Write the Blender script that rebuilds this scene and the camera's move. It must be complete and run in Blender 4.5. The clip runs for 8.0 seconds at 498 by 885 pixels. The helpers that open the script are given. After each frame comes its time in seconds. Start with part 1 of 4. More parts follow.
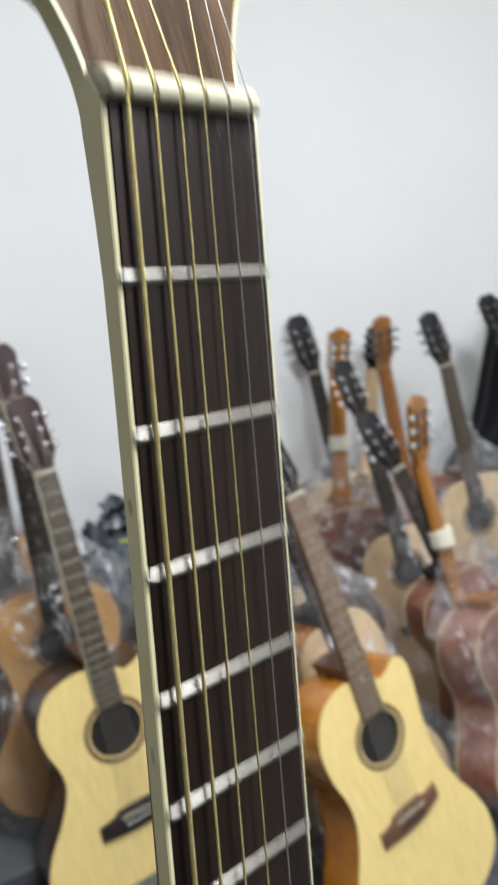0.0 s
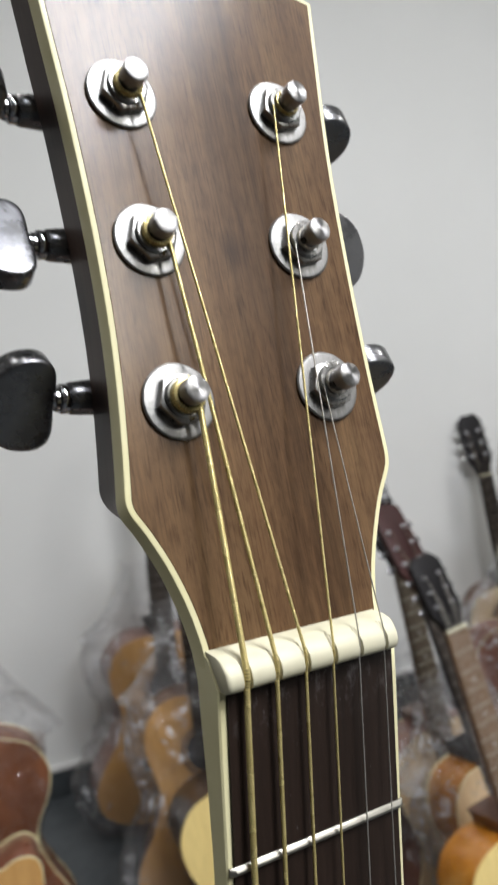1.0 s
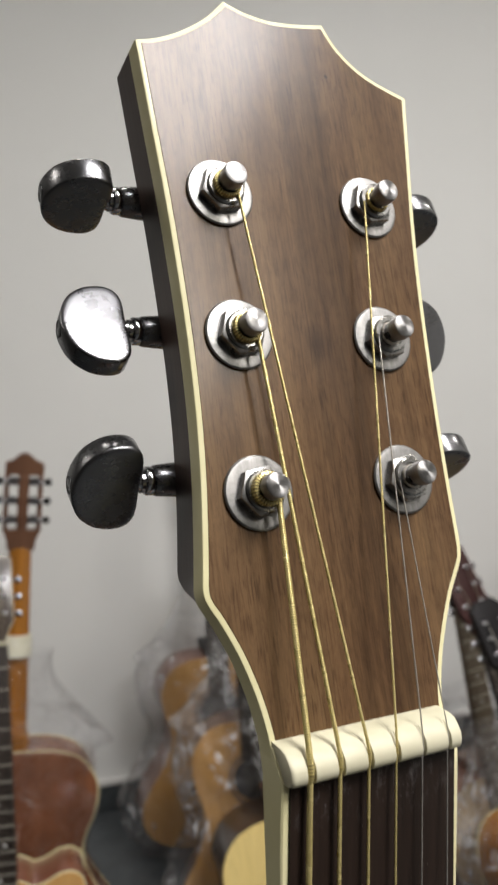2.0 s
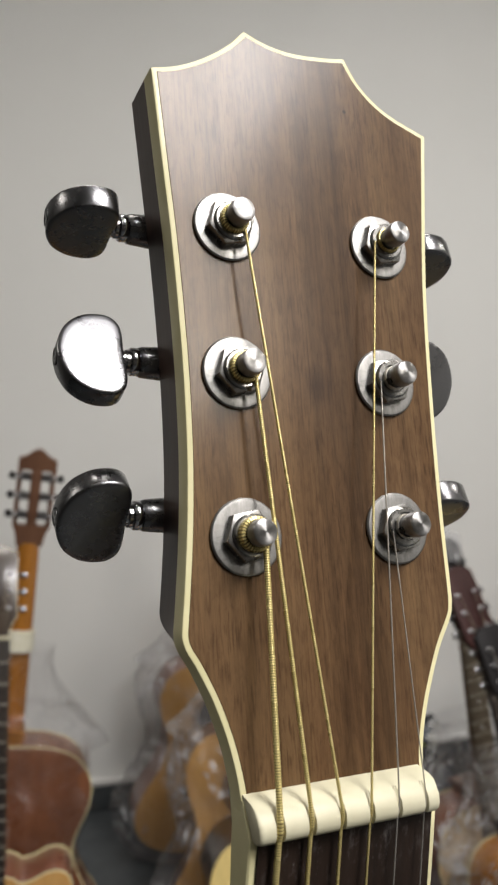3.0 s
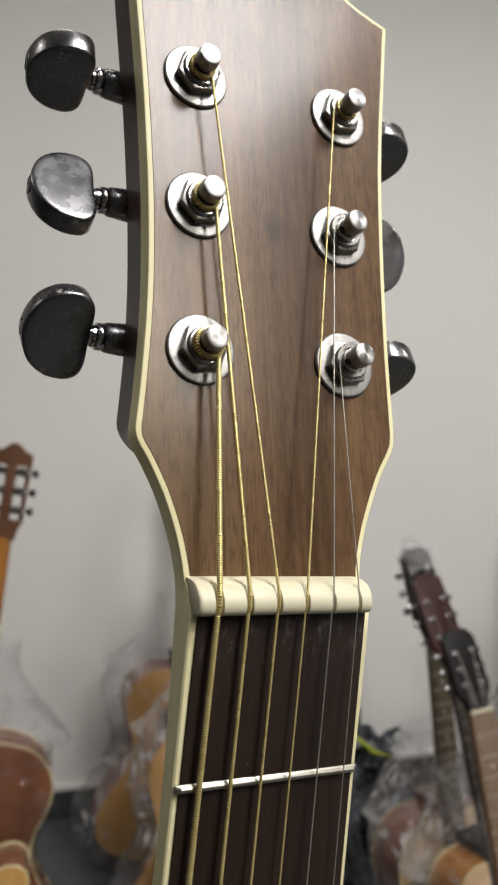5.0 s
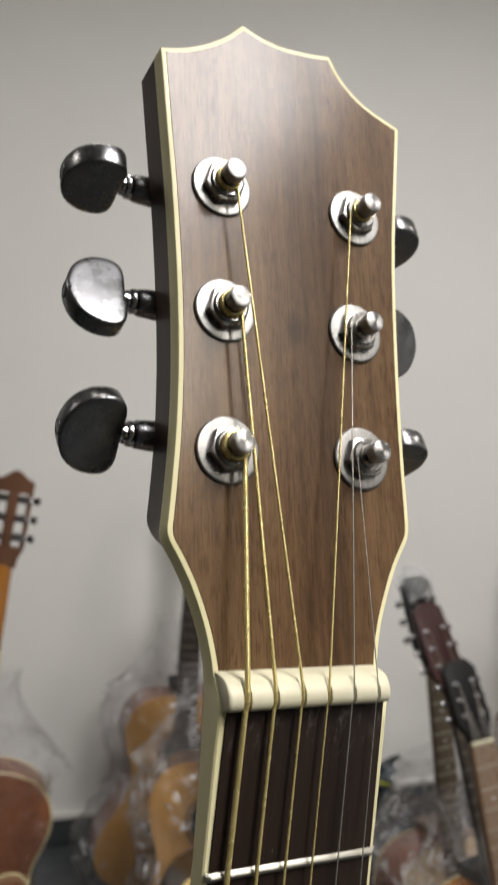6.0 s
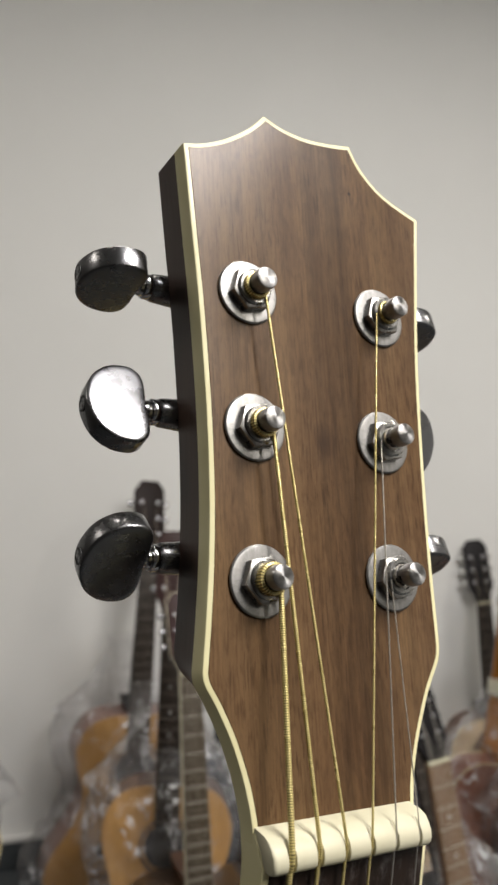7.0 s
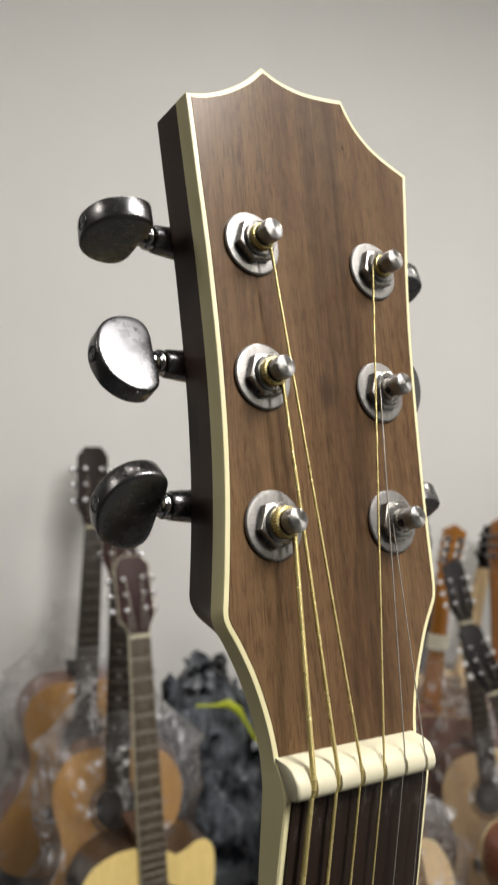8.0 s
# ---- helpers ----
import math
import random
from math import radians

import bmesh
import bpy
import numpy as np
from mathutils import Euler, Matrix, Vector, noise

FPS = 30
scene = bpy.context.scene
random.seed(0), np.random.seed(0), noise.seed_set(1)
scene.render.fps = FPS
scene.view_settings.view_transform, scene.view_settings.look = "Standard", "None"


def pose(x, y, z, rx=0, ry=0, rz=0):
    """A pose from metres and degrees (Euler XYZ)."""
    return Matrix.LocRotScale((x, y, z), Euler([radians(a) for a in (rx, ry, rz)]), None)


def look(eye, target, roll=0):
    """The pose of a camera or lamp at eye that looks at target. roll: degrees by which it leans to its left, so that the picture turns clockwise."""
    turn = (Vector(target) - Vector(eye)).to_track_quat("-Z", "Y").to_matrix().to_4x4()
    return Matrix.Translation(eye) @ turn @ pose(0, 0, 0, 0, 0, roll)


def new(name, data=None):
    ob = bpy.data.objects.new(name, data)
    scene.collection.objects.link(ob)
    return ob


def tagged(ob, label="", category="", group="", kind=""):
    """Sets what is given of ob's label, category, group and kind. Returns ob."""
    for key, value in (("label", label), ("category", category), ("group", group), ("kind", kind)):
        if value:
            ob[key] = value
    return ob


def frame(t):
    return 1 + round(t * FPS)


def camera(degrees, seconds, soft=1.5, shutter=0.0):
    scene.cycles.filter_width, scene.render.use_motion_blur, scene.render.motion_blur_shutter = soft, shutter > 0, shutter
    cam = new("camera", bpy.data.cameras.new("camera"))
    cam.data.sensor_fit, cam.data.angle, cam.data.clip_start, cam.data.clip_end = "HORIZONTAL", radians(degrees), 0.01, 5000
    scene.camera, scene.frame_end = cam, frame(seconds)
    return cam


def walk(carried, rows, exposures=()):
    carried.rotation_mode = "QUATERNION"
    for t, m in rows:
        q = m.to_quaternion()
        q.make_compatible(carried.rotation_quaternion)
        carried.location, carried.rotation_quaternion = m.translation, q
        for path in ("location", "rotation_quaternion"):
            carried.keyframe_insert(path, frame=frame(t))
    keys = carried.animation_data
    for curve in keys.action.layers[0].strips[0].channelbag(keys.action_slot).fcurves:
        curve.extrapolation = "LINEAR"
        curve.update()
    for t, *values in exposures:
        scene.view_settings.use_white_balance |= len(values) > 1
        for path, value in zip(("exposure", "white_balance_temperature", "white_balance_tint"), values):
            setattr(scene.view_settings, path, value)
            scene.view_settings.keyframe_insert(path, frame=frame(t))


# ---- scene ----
cam = camera(34.2, 8.0, soft=2.3, shutter=0.4)
cam.data.dof.use_dof = True
cam.data.dof.focus_distance = 0.185
cam.data.dof.aperture_fstop = 38.0
PATH = [
    (0, (-0.0779, -0.1775, 1.3108), (0.3143, 0.7008, 1.0373), -9.57),
    (0.3, (-0.0582, -0.1509, 1.3606), (0.2825, 0.7611, 1.1323), -9.03),
    (0.5, (-0.0511, -0.1408, 1.3800), (0.2506, 0.7899, 1.1735), -8.84),
    (1, (-0.0406, -0.1505, 1.4098), (0.1796, 0.8100, 1.2395), -9.15),
    (1.5, (-0.0390, -0.1604, 1.4185), (0.1355, 0.8132, 1.2715), -8.42),
    (2, (-0.0423, -0.1536, 1.4262), (0.1057, 0.8263, 1.2920), -6.61),
    (2.2, (-0.0404, -0.1501, 1.4271), (0.1086, 0.8308, 1.3018), -5.68),
    (3.3, (-0.0335, -0.1500, 1.4342), (0.0989, 0.8332, 1.3079), -2.58),
    (3.5, (-0.0318, -0.1466, 1.4208), (0.1149, 0.8356, 1.3039), -1.77),
    (4, (-0.0318, -0.1659, 1.4033), (0.1151, 0.8169, 1.2909), -1.21),
    (4.2, (-0.0320, -0.1674, 1.3988), (0.1251, 0.8139, 1.2876), -0.92),
    (5.3, (-0.0360, -0.1678, 1.3876), (0.1167, 0.8163, 1.2975), -0.99),
    (5.5, (-0.0377, -0.1719, 1.3911), (0.1103, 0.8134, 1.3055), -0.92),
    (6, (-0.0414, -0.1750, 1.4076), (0.1174, 0.8096, 1.3346), -0.79),
    (6.5, (-0.0437, -0.1734, 1.4304), (0.1426, 0.8069, 1.3640), -0.66),
    (7, (-0.0589, -0.1589, 1.4356), (0.1654, 0.8132, 1.3670), -0.35),
    (7.5, (-0.0704, -0.1549, 1.4380), (0.2023, 0.8037, 1.3556), -0.25),
    (8, (-0.0768, -0.1589, 1.4319), (0.2208, 0.7893, 1.3211), -0.53),
]
EXPOSURES = [(0, 0.24, 6050, 9), (0.5, 0.08, 6120, 9), (1, -0.14, 6280, 10), (1.5, -0.18, 6480, 10), (2.0, -0.28, 6700, 11), (3.5, -0.36, 6780, 11), (6.5, -0.34, 6820, 11), (8, -0.16, 6900, 11)]
walk(cam, [(t, look(eye, target, roll)) for t, eye, target, roll in PATH], EXPOSURES)

# ---- light ----
FLOOR, CEIL, WALL = -0.10, 2.85, 2.03
world = bpy.data.worlds.new("room_air")
scene.world = world
world.use_nodes = True
world.node_tree.nodes["Background"].inputs[0].default_value = (0.8, 0.85, 0.9, 1)
world.node_tree.nodes["Background"].inputs[1].default_value = 0.05


def lamp(x, y, sx, sy, watts, turn=0.0, colour=(1.0, 0.97, 0.92)):
    data = bpy.data.lights.new("panel_light", "AREA")
    data.shape, data.size, data.size_y, data.energy, data.color = "RECTANGLE", sx, sy, watts, colour
    ob = new("panel_light", data)
    ob.matrix_world = pose(x, y, CEIL - 0.055, 0, 0, turn)
    return ob


LAMPS = [
    (0.84, -0.62, 0.78, 0.64, 66, 0, (0.97, 0.97, 1.0)),
    (1.58, -1.50, 1.10, 0.42, 40, -45),
    # added fill light on the left, no known lamp
    (-1.7, 0.25, 0.6, 0.6, 13, 0),
    (2.4, 0.40, 0.26, 0.26, 20, 0),
    # added fill light that brightens the upper wall, no known lamp
    (0.3, 0.55, 1.2, 0.2, 20, 0),
]
for row in LAMPS:
    lamp(*row)


# ---- materials ----
class Nodes:
    """Short hand for a node material."""

    def __init__(self, name, colour=(0.5, 0.5, 0.5), rough=0.5, metal=0.0, **more):
        self.mat = bpy.data.materials.new(name)
        self.mat.use_nodes = True
        self.tree = self.mat.node_tree
        self.bsdf = self.tree.nodes["Principled BSDF"]
        self.set(self.bsdf, "Base Color", (*colour, 1))
        self.set(self.bsdf, "Roughness", rough)
        self.set(self.bsdf, "Metallic", metal)
        for key, value in more.items():
            self.set(self.bsdf, key.replace("_", " "), value)

    def set(self, node, key, value):
        if isinstance(value, bpy.types.NodeSocket):
            self.tree.links.new(value, node.inputs[key])
        else:
            node.inputs[key].default_value = value

    def coords(self, scale=(1, 1, 1), turn=(0, 0, 0), kind="Object"):
        tc = self.tree.nodes.new("ShaderNodeTexCoord")
        mp = self.tree.nodes.new("ShaderNodeMapping")
        self.set(mp, "Vector", tc.outputs[kind])
        mp.inputs["Scale"].default_value = scale
        mp.inputs["Rotation"].default_value = turn
        return mp.outputs[0]

    def noise(self, vec, scale, detail=4.0, rough=0.55, warp=0.0):
        n = self.tree.nodes.new("ShaderNodeTexNoise")
        self.set(n, "Vector", vec)
        for key, value in (("Scale", scale), ("Detail", detail), ("Roughness", rough), ("Distortion", warp)):
            self.set(n, key, value)
        return n.outputs[0]

    def ramp(self, fac, *stops):
        r = self.tree.nodes.new("ShaderNodeValToRGB")
        el = r.color_ramp.elements
        while len(el) < len(stops):
            el.new(0.5)
        for e, (at, colour) in zip(el, stops):
            e.position = at
            e.color = (*colour, 1) if len(colour) == 3 else colour
        self.set(r, "Fac", fac)
        return r.outputs[0]

    def mix(self, fac, a, b, how="MIX"):
        m = self.tree.nodes.new("ShaderNodeMix")
        m.data_type, m.blend_type = "RGBA", how
        for key, value in ((0, fac), (6, a), (7, b)):
            if isinstance(value, bpy.types.NodeSocket):
                self.tree.links.new(value, m.inputs[key])
            else:
                m.inputs[key].default_value = (*value, 1) if isinstance(value, tuple) else value
        return m.outputs[2]

    def maths(self, how, a, b):
        m = self.tree.nodes.new("ShaderNodeMath")
        m.operation = how
        for key, value in ((0, a), (1, b)):
            self.set(m, key, value)
        return m.outputs[0]

    def bump(self, height, strength, distance):
        b = self.tree.nodes.new("ShaderNodeBump")
        self.set(b, "Height", height)
        self.set(b, "Strength", strength)
        self.set(b, "Distance", distance)
        self.set(self.bsdf, "Normal", b.outputs[0])

    def random(self):
        return self.tree.nodes.new("ShaderNodeObjectInfo").outputs["Random"]


def wood(name, light, dark, rough=0.4, grain=1.0, streak=0.5, coat=0.0, pores=0.0, axis="y", bump=0.15, spec=0.5):
    """Wood with its grain along the local axis: broad streaks, fine fibres and, on open woods, dark pores."""
    n = Nodes(name, light, rough)
    along = {"x": (0.06, 1, 1), "y": (1, 0.06, 1), "z": (1, 1, 0.06)}[axis]
    vec = n.coords(along)
    broad = n.noise(vec, 38 * grain, 3, 0.5, 0.6)
    fine = n.noise(vec, 420 * grain, 4, 0.65)
    base = n.ramp(broad, (0.32, dark), (0.5, tuple((a + b) / 2 for a, b in zip(light, dark))), (0.68, light))
    base = n.mix(streak, light, base)
    fibre = n.ramp(fine, (0.3, (0.72, 0.70, 0.68)), (0.6, (1.05, 1.04, 1.02)))
    col = n.mix(0.6, base, fibre, "MULTIPLY")
    if pores:
        pv = n.coords({"x": (0.035, 1, 1), "y": (1, 0.035, 1), "z": (1, 1, 0.035)}[axis])
        spots = n.ramp(n.noise(pv, 900, 2, 0.5), (0.30, (0.45, 0.40, 0.38)), (0.40, (1, 1, 1)))
        col = n.mix(pores, col, spots, "MULTIPLY")
    n.set(n.bsdf, "Base Color", col)
    worn = n.noise(n.coords(), 30, 4)
    n.set(n.bsdf, "Roughness", n.maths("ADD", rough - 0.08, n.maths("MULTIPLY", worn, 0.16)))
    n.set(n.bsdf, "Specular IOR Level", spec)
    n.set(n.bsdf, "Coat Weight", coat)
    n.set(n.bsdf, "Coat Roughness", 0.12)
    n.bump(fine, bump, 0.0004)
    return n.mat


def walnut_veneer():
    """Oiled walnut with straight grain, two dark heart streaks and a small knot."""
    n = Nodes("walnut_veneer", (0.2, 0.12, 0.08), 0.42)
    vec = n.coords((1, 0.045, 1))
    wide = n.noise(vec, 62, 3, 0.5, 0.4)
    mid = n.noise(vec, 210, 3, 0.55, 0.2)
    fine = n.noise(n.coords((1, 0.03, 1)), 1500, 3, 0.6)
    col = n.ramp(wide, (0.26, (0.086, 0.0458, 0.0210)), (0.44, (0.107, 0.0602, 0.0284)), (0.58, (0.133, 0.0780, 0.0376)), (0.76, (0.111, 0.0620, 0.0288)))
    col = n.mix(0.55, col, n.ramp(mid, (0.30, (0.62, 0.57, 0.55)), (0.50, (1.0, 1.0, 1.0)), (0.7, (1.16, 1.15, 1.12))), "MULTIPLY")
    tone = n.noise(n.coords((1, 0.35, 1)), 48, 4, 0.6, 0.8)
    col = n.mix(0.8, col, n.ramp(tone, (0.32, (0.80, 0.76, 0.76)), (0.50, (1.0, 1.0, 1.0)), (0.68, (1.13, 1.16, 1.14))), "MULTIPLY")
    ticks = n.ramp(n.noise(n.coords((1, 0.07, 1)), 2100, 2, 0.45), (0.34, (0.52, 0.48, 0.47)), (0.48, (1, 1, 1)))
    patch = n.ramp(n.noise(n.coords((1, 0.25, 1)), 70, 3), (0.38, (0.18,) * 3), (0.62, (0.85,) * 3))
    col = n.mix(patch, col, n.mix(1.0, col, ticks, "MULTIPLY"))
    # short flecks across the figure
    fleck = n.noise(n.coords((1, 0.30, 1)), 620, 5, 0.7, 0.5)
    col = n.mix(0.75, col, n.ramp(fleck, (0.32, (0.70, 0.66, 0.64)), (0.50, (1.0, 1.0, 1.0)), (0.68, (1.18, 1.17, 1.14))), "MULTIPLY")
    # long fine fibres
    col = n.mix(0.7, col, n.ramp(n.noise(n.coords((1, 0.016, 1)), 1500, 3, 0.6), (0.34, (0.74, 0.71, 0.69)), (0.54, (1.04, 1.04, 1.04))), "MULTIPLY")
    sep = n.tree.nodes.new("ShaderNodeSeparateXYZ")
    n.set(sep, "Vector", n.coords())
    wob = n.maths("MULTIPLY", n.maths("SUBTRACT", n.noise(n.coords((0.4, 1, 1)), 22, 2), 0.5), 0.006)
    for at, half, deep in ((-0.0115, 0.0011, 0.20), (0.0105, 0.0012, 0.30), (0.0135, 0.0005, 0.34), (0.0155, 0.0006, 0.22), (0.0035, 0.0009, 0.22), (0.0068, 0.0004, 0.24), (-0.0215, 0.0008, 0.18), (0.0265, 0.0006, 0.2)):
        off = n.maths("ABSOLUTE", n.maths("SUBTRACT", n.maths("ADD", sep.outputs[0], wob), at), 0.0)
        line = n.ramp(n.maths("DIVIDE", off, half * 3), (0.0, (1 - deep,) * 3), (1.0, (1, 1, 1)))
        col = n.mix(1.0, col, line, "MULTIPLY")
    # the knot
    dist = n.tree.nodes.new("ShaderNodeVectorMath")
    dist.operation = "DISTANCE"
    n.set(dist, 0, n.coords((1.0, 0.7, 0.0)))
    dist.inputs[1].default_value = (0.0035, 0.0925 * 0.7, 0)
    col = n.mix(1.0, col, n.ramp(n.maths("DIVIDE", dist.outputs["Value"], 0.0045), (0.1, (0.5, 0.47, 0.5)), (1.0, (1, 1, 1))), "MULTIPLY")
    speck = n.tree.nodes.new("ShaderNodeVectorMath")
    speck.operation = "DISTANCE"
    n.set(speck, 0, n.coords((1.0, 1.0, 0.0)))
    speck.inputs[1].default_value = (0.0185, 0.1672, 0)
    col = n.mix(1.0, col, n.ramp(n.maths("DIVIDE", speck.outputs["Value"], 0.0007), (0.45, (0.22,) * 3), (1.0, (1, 1, 1))), "MULTIPLY")
    n.set(n.bsdf, "Base Color", col)
    cloud = n.noise(n.coords((1, 0.6, 1)), 28, 2, 0.5)
    n.set(n.bsdf, "Roughness", n.ramp(cloud, (0.2, (0.38,) * 3), (0.8, (0.46,) * 3)))
    n.set(n.bsdf, "Specular IOR Level", 0.08)
    n.set(n.bsdf, "Coat Weight", 0.40)
    n.set(n.bsdf, "Coat Roughness", n.ramp(cloud, (0.3, (0.17,) * 3), (0.7, (0.26,) * 3)))
    n.bump(n.maths("ADD", fine, n.maths("MULTIPLY", mid, 0.6)), 0.035, 0.0003)
    return n.mat


def painted_wall():
    n = Nodes("wall_paint", (0.80, 0.80, 0.78), 0.6)
    big = n.noise(n.coords(), 1.3, 4)
    n.set(n.bsdf, "Base Color", n.ramp(big, (0.3, (0.778, 0.785, 0.766)), (0.7, (0.834, 0.84, 0.822))))
    n.bump(n.noise(n.coords(), 160, 4), 0.12, 0.001)
    return n.mat


def speckled(name, a, b, scale, rough, metal=0.0, bump=0.1, dist=0.0005, lo=0.35, hi=0.65, **more):
    n = Nodes(name, a, rough, metal, **more)
    f = n.noise(n.coords(), scale, 5, 0.6)
    n.set(n.bsdf, "Base Color", n.ramp(f, (lo, a), (hi, b)))
    g = n.noise(n.coords(), scale * 0.25, 4)
    n.set(n.bsdf, "Roughness", n.maths("ADD", max(0.02, rough - 0.07), n.maths("MULTIPLY", g, 0.14)))
    n.bump(f, bump, dist)
    return n.mat


def chrome(name, colour=(0.62, 0.62, 0.64), rough=0.12, smudge=0.12):
    n = Nodes(name, colour, rough, 1.0)
    f = n.noise(n.coords(), 130, 6, 0.65)
    n.set(n.bsdf, "Roughness", n.ramp(f, (0.35, (rough,) * 3), (0.7, (rough + smudge,) * 3)))
    n.set(n.bsdf, "Base Color", n.ramp(f, (0.35, colour), (0.75, tuple(c * 0.86 for c in colour))))
    n.bump(n.noise(n.coords(), 60, 3), 0.05, 0.0005)
    return n.mat


def scuffed_steel(name, colour, rough, spun=False):
    """Plated steel with cloudy tarnish and fine scratches; spun parts are brushed in circles round their axis."""
    n = Nodes(name, colour, rough, 1.0)
    cloud = n.noise(n.coords(), 260, 5, 0.7, 0.6)
    fine = n.noise(n.coords((1, 0.2, 1), (0, 0, 0.7)), 1400, 4, 0.6)
    col = n.ramp(cloud, (0.34, tuple(c * 0.70 for c in colour)), (0.52, colour), (0.70, tuple(c * 1.14 for c in colour)))
    n.set(n.bsdf, "Base Color", n.mix(0.5, col, n.ramp(fine, (0.35, (0.78,) * 3), (0.6, (1.06,) * 3)), "MULTIPLY"))
    n.set(n.bsdf, "Roughness", n.ramp(cloud, (0.3, (rough + 0.12,) * 3), (0.7, (rough - 0.02,) * 3)))
    if spun:
        t = n.tree.nodes.new("ShaderNodeTangent")
        t.direction_type, t.axis = "RADIAL", "Z"
        n.set(n.bsdf, "Anisotropic", 0.85)
        n.set(n.bsdf, "Anisotropic Rotation", 0.25)
        n.set(n.bsdf, "Tangent", t.outputs[0])
    else:
        n.bump(fine, 0.05, 0.0002)
    return n.mat


def film_plastic(name="wrapping_film", veil=(0.0, 0.07), painted_glint=0.8):
    """Clear wrapping film: seen through, with glints painted as white lines and a faint milky veil."""
    n = Nodes(name, (0.92, 0.93, 0.95), 0.22)
    out = n.tree.nodes["Material Output"]
    add = lambda kind: n.tree.nodes.new(kind)
    clear, gloss, weight = add("ShaderNodeBsdfTransparent"), add("ShaderNodeBsdfGlossy"), add("ShaderNodeLayerWeight")
    clear.inputs[0].default_value = (0.97, 0.97, 0.975, 1)
    gloss.inputs["Roughness"].default_value = 0.10
    weight.inputs["Blend"].default_value = 0.22
    haze = n.ramp(n.noise(n.coords(), 7, 3), (0.42, (veil[0],) * 3), (0.75, (veil[1],) * 3))
    # highlights of creases painted in as short, thin white lines, only in patches
    crease = n.noise(n.coords((1.0, 0.35, 1.0)), 20, 3, 0.55, 1.8)
    line = n.ramp(crease, (0.474, (0.0,) * 3), (0.5, (painted_glint,) * 3), (0.526, (0.0,) * 3))
    where = n.ramp(n.noise(n.coords(), 9, 2), (0.50, (0.0,) * 3), (0.58, (1.0,) * 3))
    streak = n.mix(1.0, line, where, "MULTIPLY")
    b = add("ShaderNodeBump")
    n.set(b, "Height", n.noise(n.coords((1, 0.5, 1)), 34, 4, 0.55, 1.4))
    n.set(b, "Strength", 1.0)
    n.set(b, "Distance", 0.016)
    for node in (gloss, weight, n.bsdf):
        n.tree.links.new(b.outputs[0], node.inputs["Normal"])
    skin, whole = add("ShaderNodeMixShader"), add("ShaderNodeMixShader")
    n.set(skin, 0, n.maths("ADD", n.maths("MULTIPLY", weight.outputs["Fresnel"], 0.38), 0.03))
    n.set(whole, 0, n.mix(1.0, haze, streak, "ADD"))
    for node, one, two in ((skin, clear, gloss), (whole, skin, n.bsdf)):
        n.tree.links.new(one.outputs[0], node.inputs[1])
        n.tree.links.new(two.outputs[0], node.inputs[2])
    n.tree.links.new(whole.outputs[0], out.inputs["Surface"])
    return n.mat


M_WALNUT = walnut_veneer()
M_IVORY = speckled("ivory_plastic", (0.70, 0.65, 0.37), (0.75, 0.70, 0.43), 60, 0.38, bump=0.03)
M_NUT = speckled("bone_nut", (0.52, 0.49, 0.345), (0.58, 0.55, 0.40), 90, 0.5, bump=0.04)
M_BACKWOOD = wood("dark_mahogany", (0.060, 0.036, 0.027), (0.030, 0.018, 0.014), 0.38)
M_BOARD = wood("rosewood_board", (0.026, 0.018, 0.015), (0.010, 0.007, 0.007), 0.46, 1.4, 0.8, pores=0.7)
M_FRET = chrome("nickel_fret", (0.46, 0.44, 0.38), 0.42, 0.08)


def dusty_board():
    """Dark rosewood, dry, with whitish dust and scuffs close to the nut."""
    n = Nodes("dusty_rosewood", (0.02, 0.013, 0.010), 0.5)
    vec = n.coords((1, 0.06, 1))
    broad = n.noise(vec, 55, 3, 0.5, 0.5)
    fine = n.noise(vec, 700, 4, 0.65)
    col = n.ramp(broad, (0.32, (0.0105, 0.0062, 0.0042)), (0.68, (0.023, 0.0140, 0.0098)))
    col = n.mix(0.7, col, n.ramp(fine, (0.3, (0.55, 0.52, 0.5)), (0.6, (1.1, 1.06, 1.04))), "MULTIPLY")
    sep = n.tree.nodes.new("ShaderNodeSeparateXYZ")
    n.set(sep, "Vector", n.coords())
    near = n.ramp(n.maths("ADD", n.maths("MULTIPLY", sep.outputs[1], 62.0), 1.0), (0.15, (0.0,) * 3), (1.0, (1.0,) * 3))
    scuff = n.ramp(n.noise(n.coords((1, 0.5, 1)), 300, 6, 0.78, 0.2), (0.53, (0.0,) * 3), (0.80, (0.42,) * 3))
    specks = n.ramp(n.noise(n.coords((1, 0.5, 1)), 900, 2, 0.5), (0.72, (0.0,) * 3), (0.76, (0.35,) * 3))
    dust = n.mix(1.0, n.mix(1.0, scuff, near, "MULTIPLY"), n.mix(0.5, (0.0, 0.0, 0.0), specks), "ADD")
    n.set(n.bsdf, "Base Color", n.mix(dust, col, (0.34, 0.31, 0.30)))
    n.set(n.bsdf, "Specular IOR Level", 0.22)
    n.bump(fine, 0.12, 0.0004)
    return n.mat


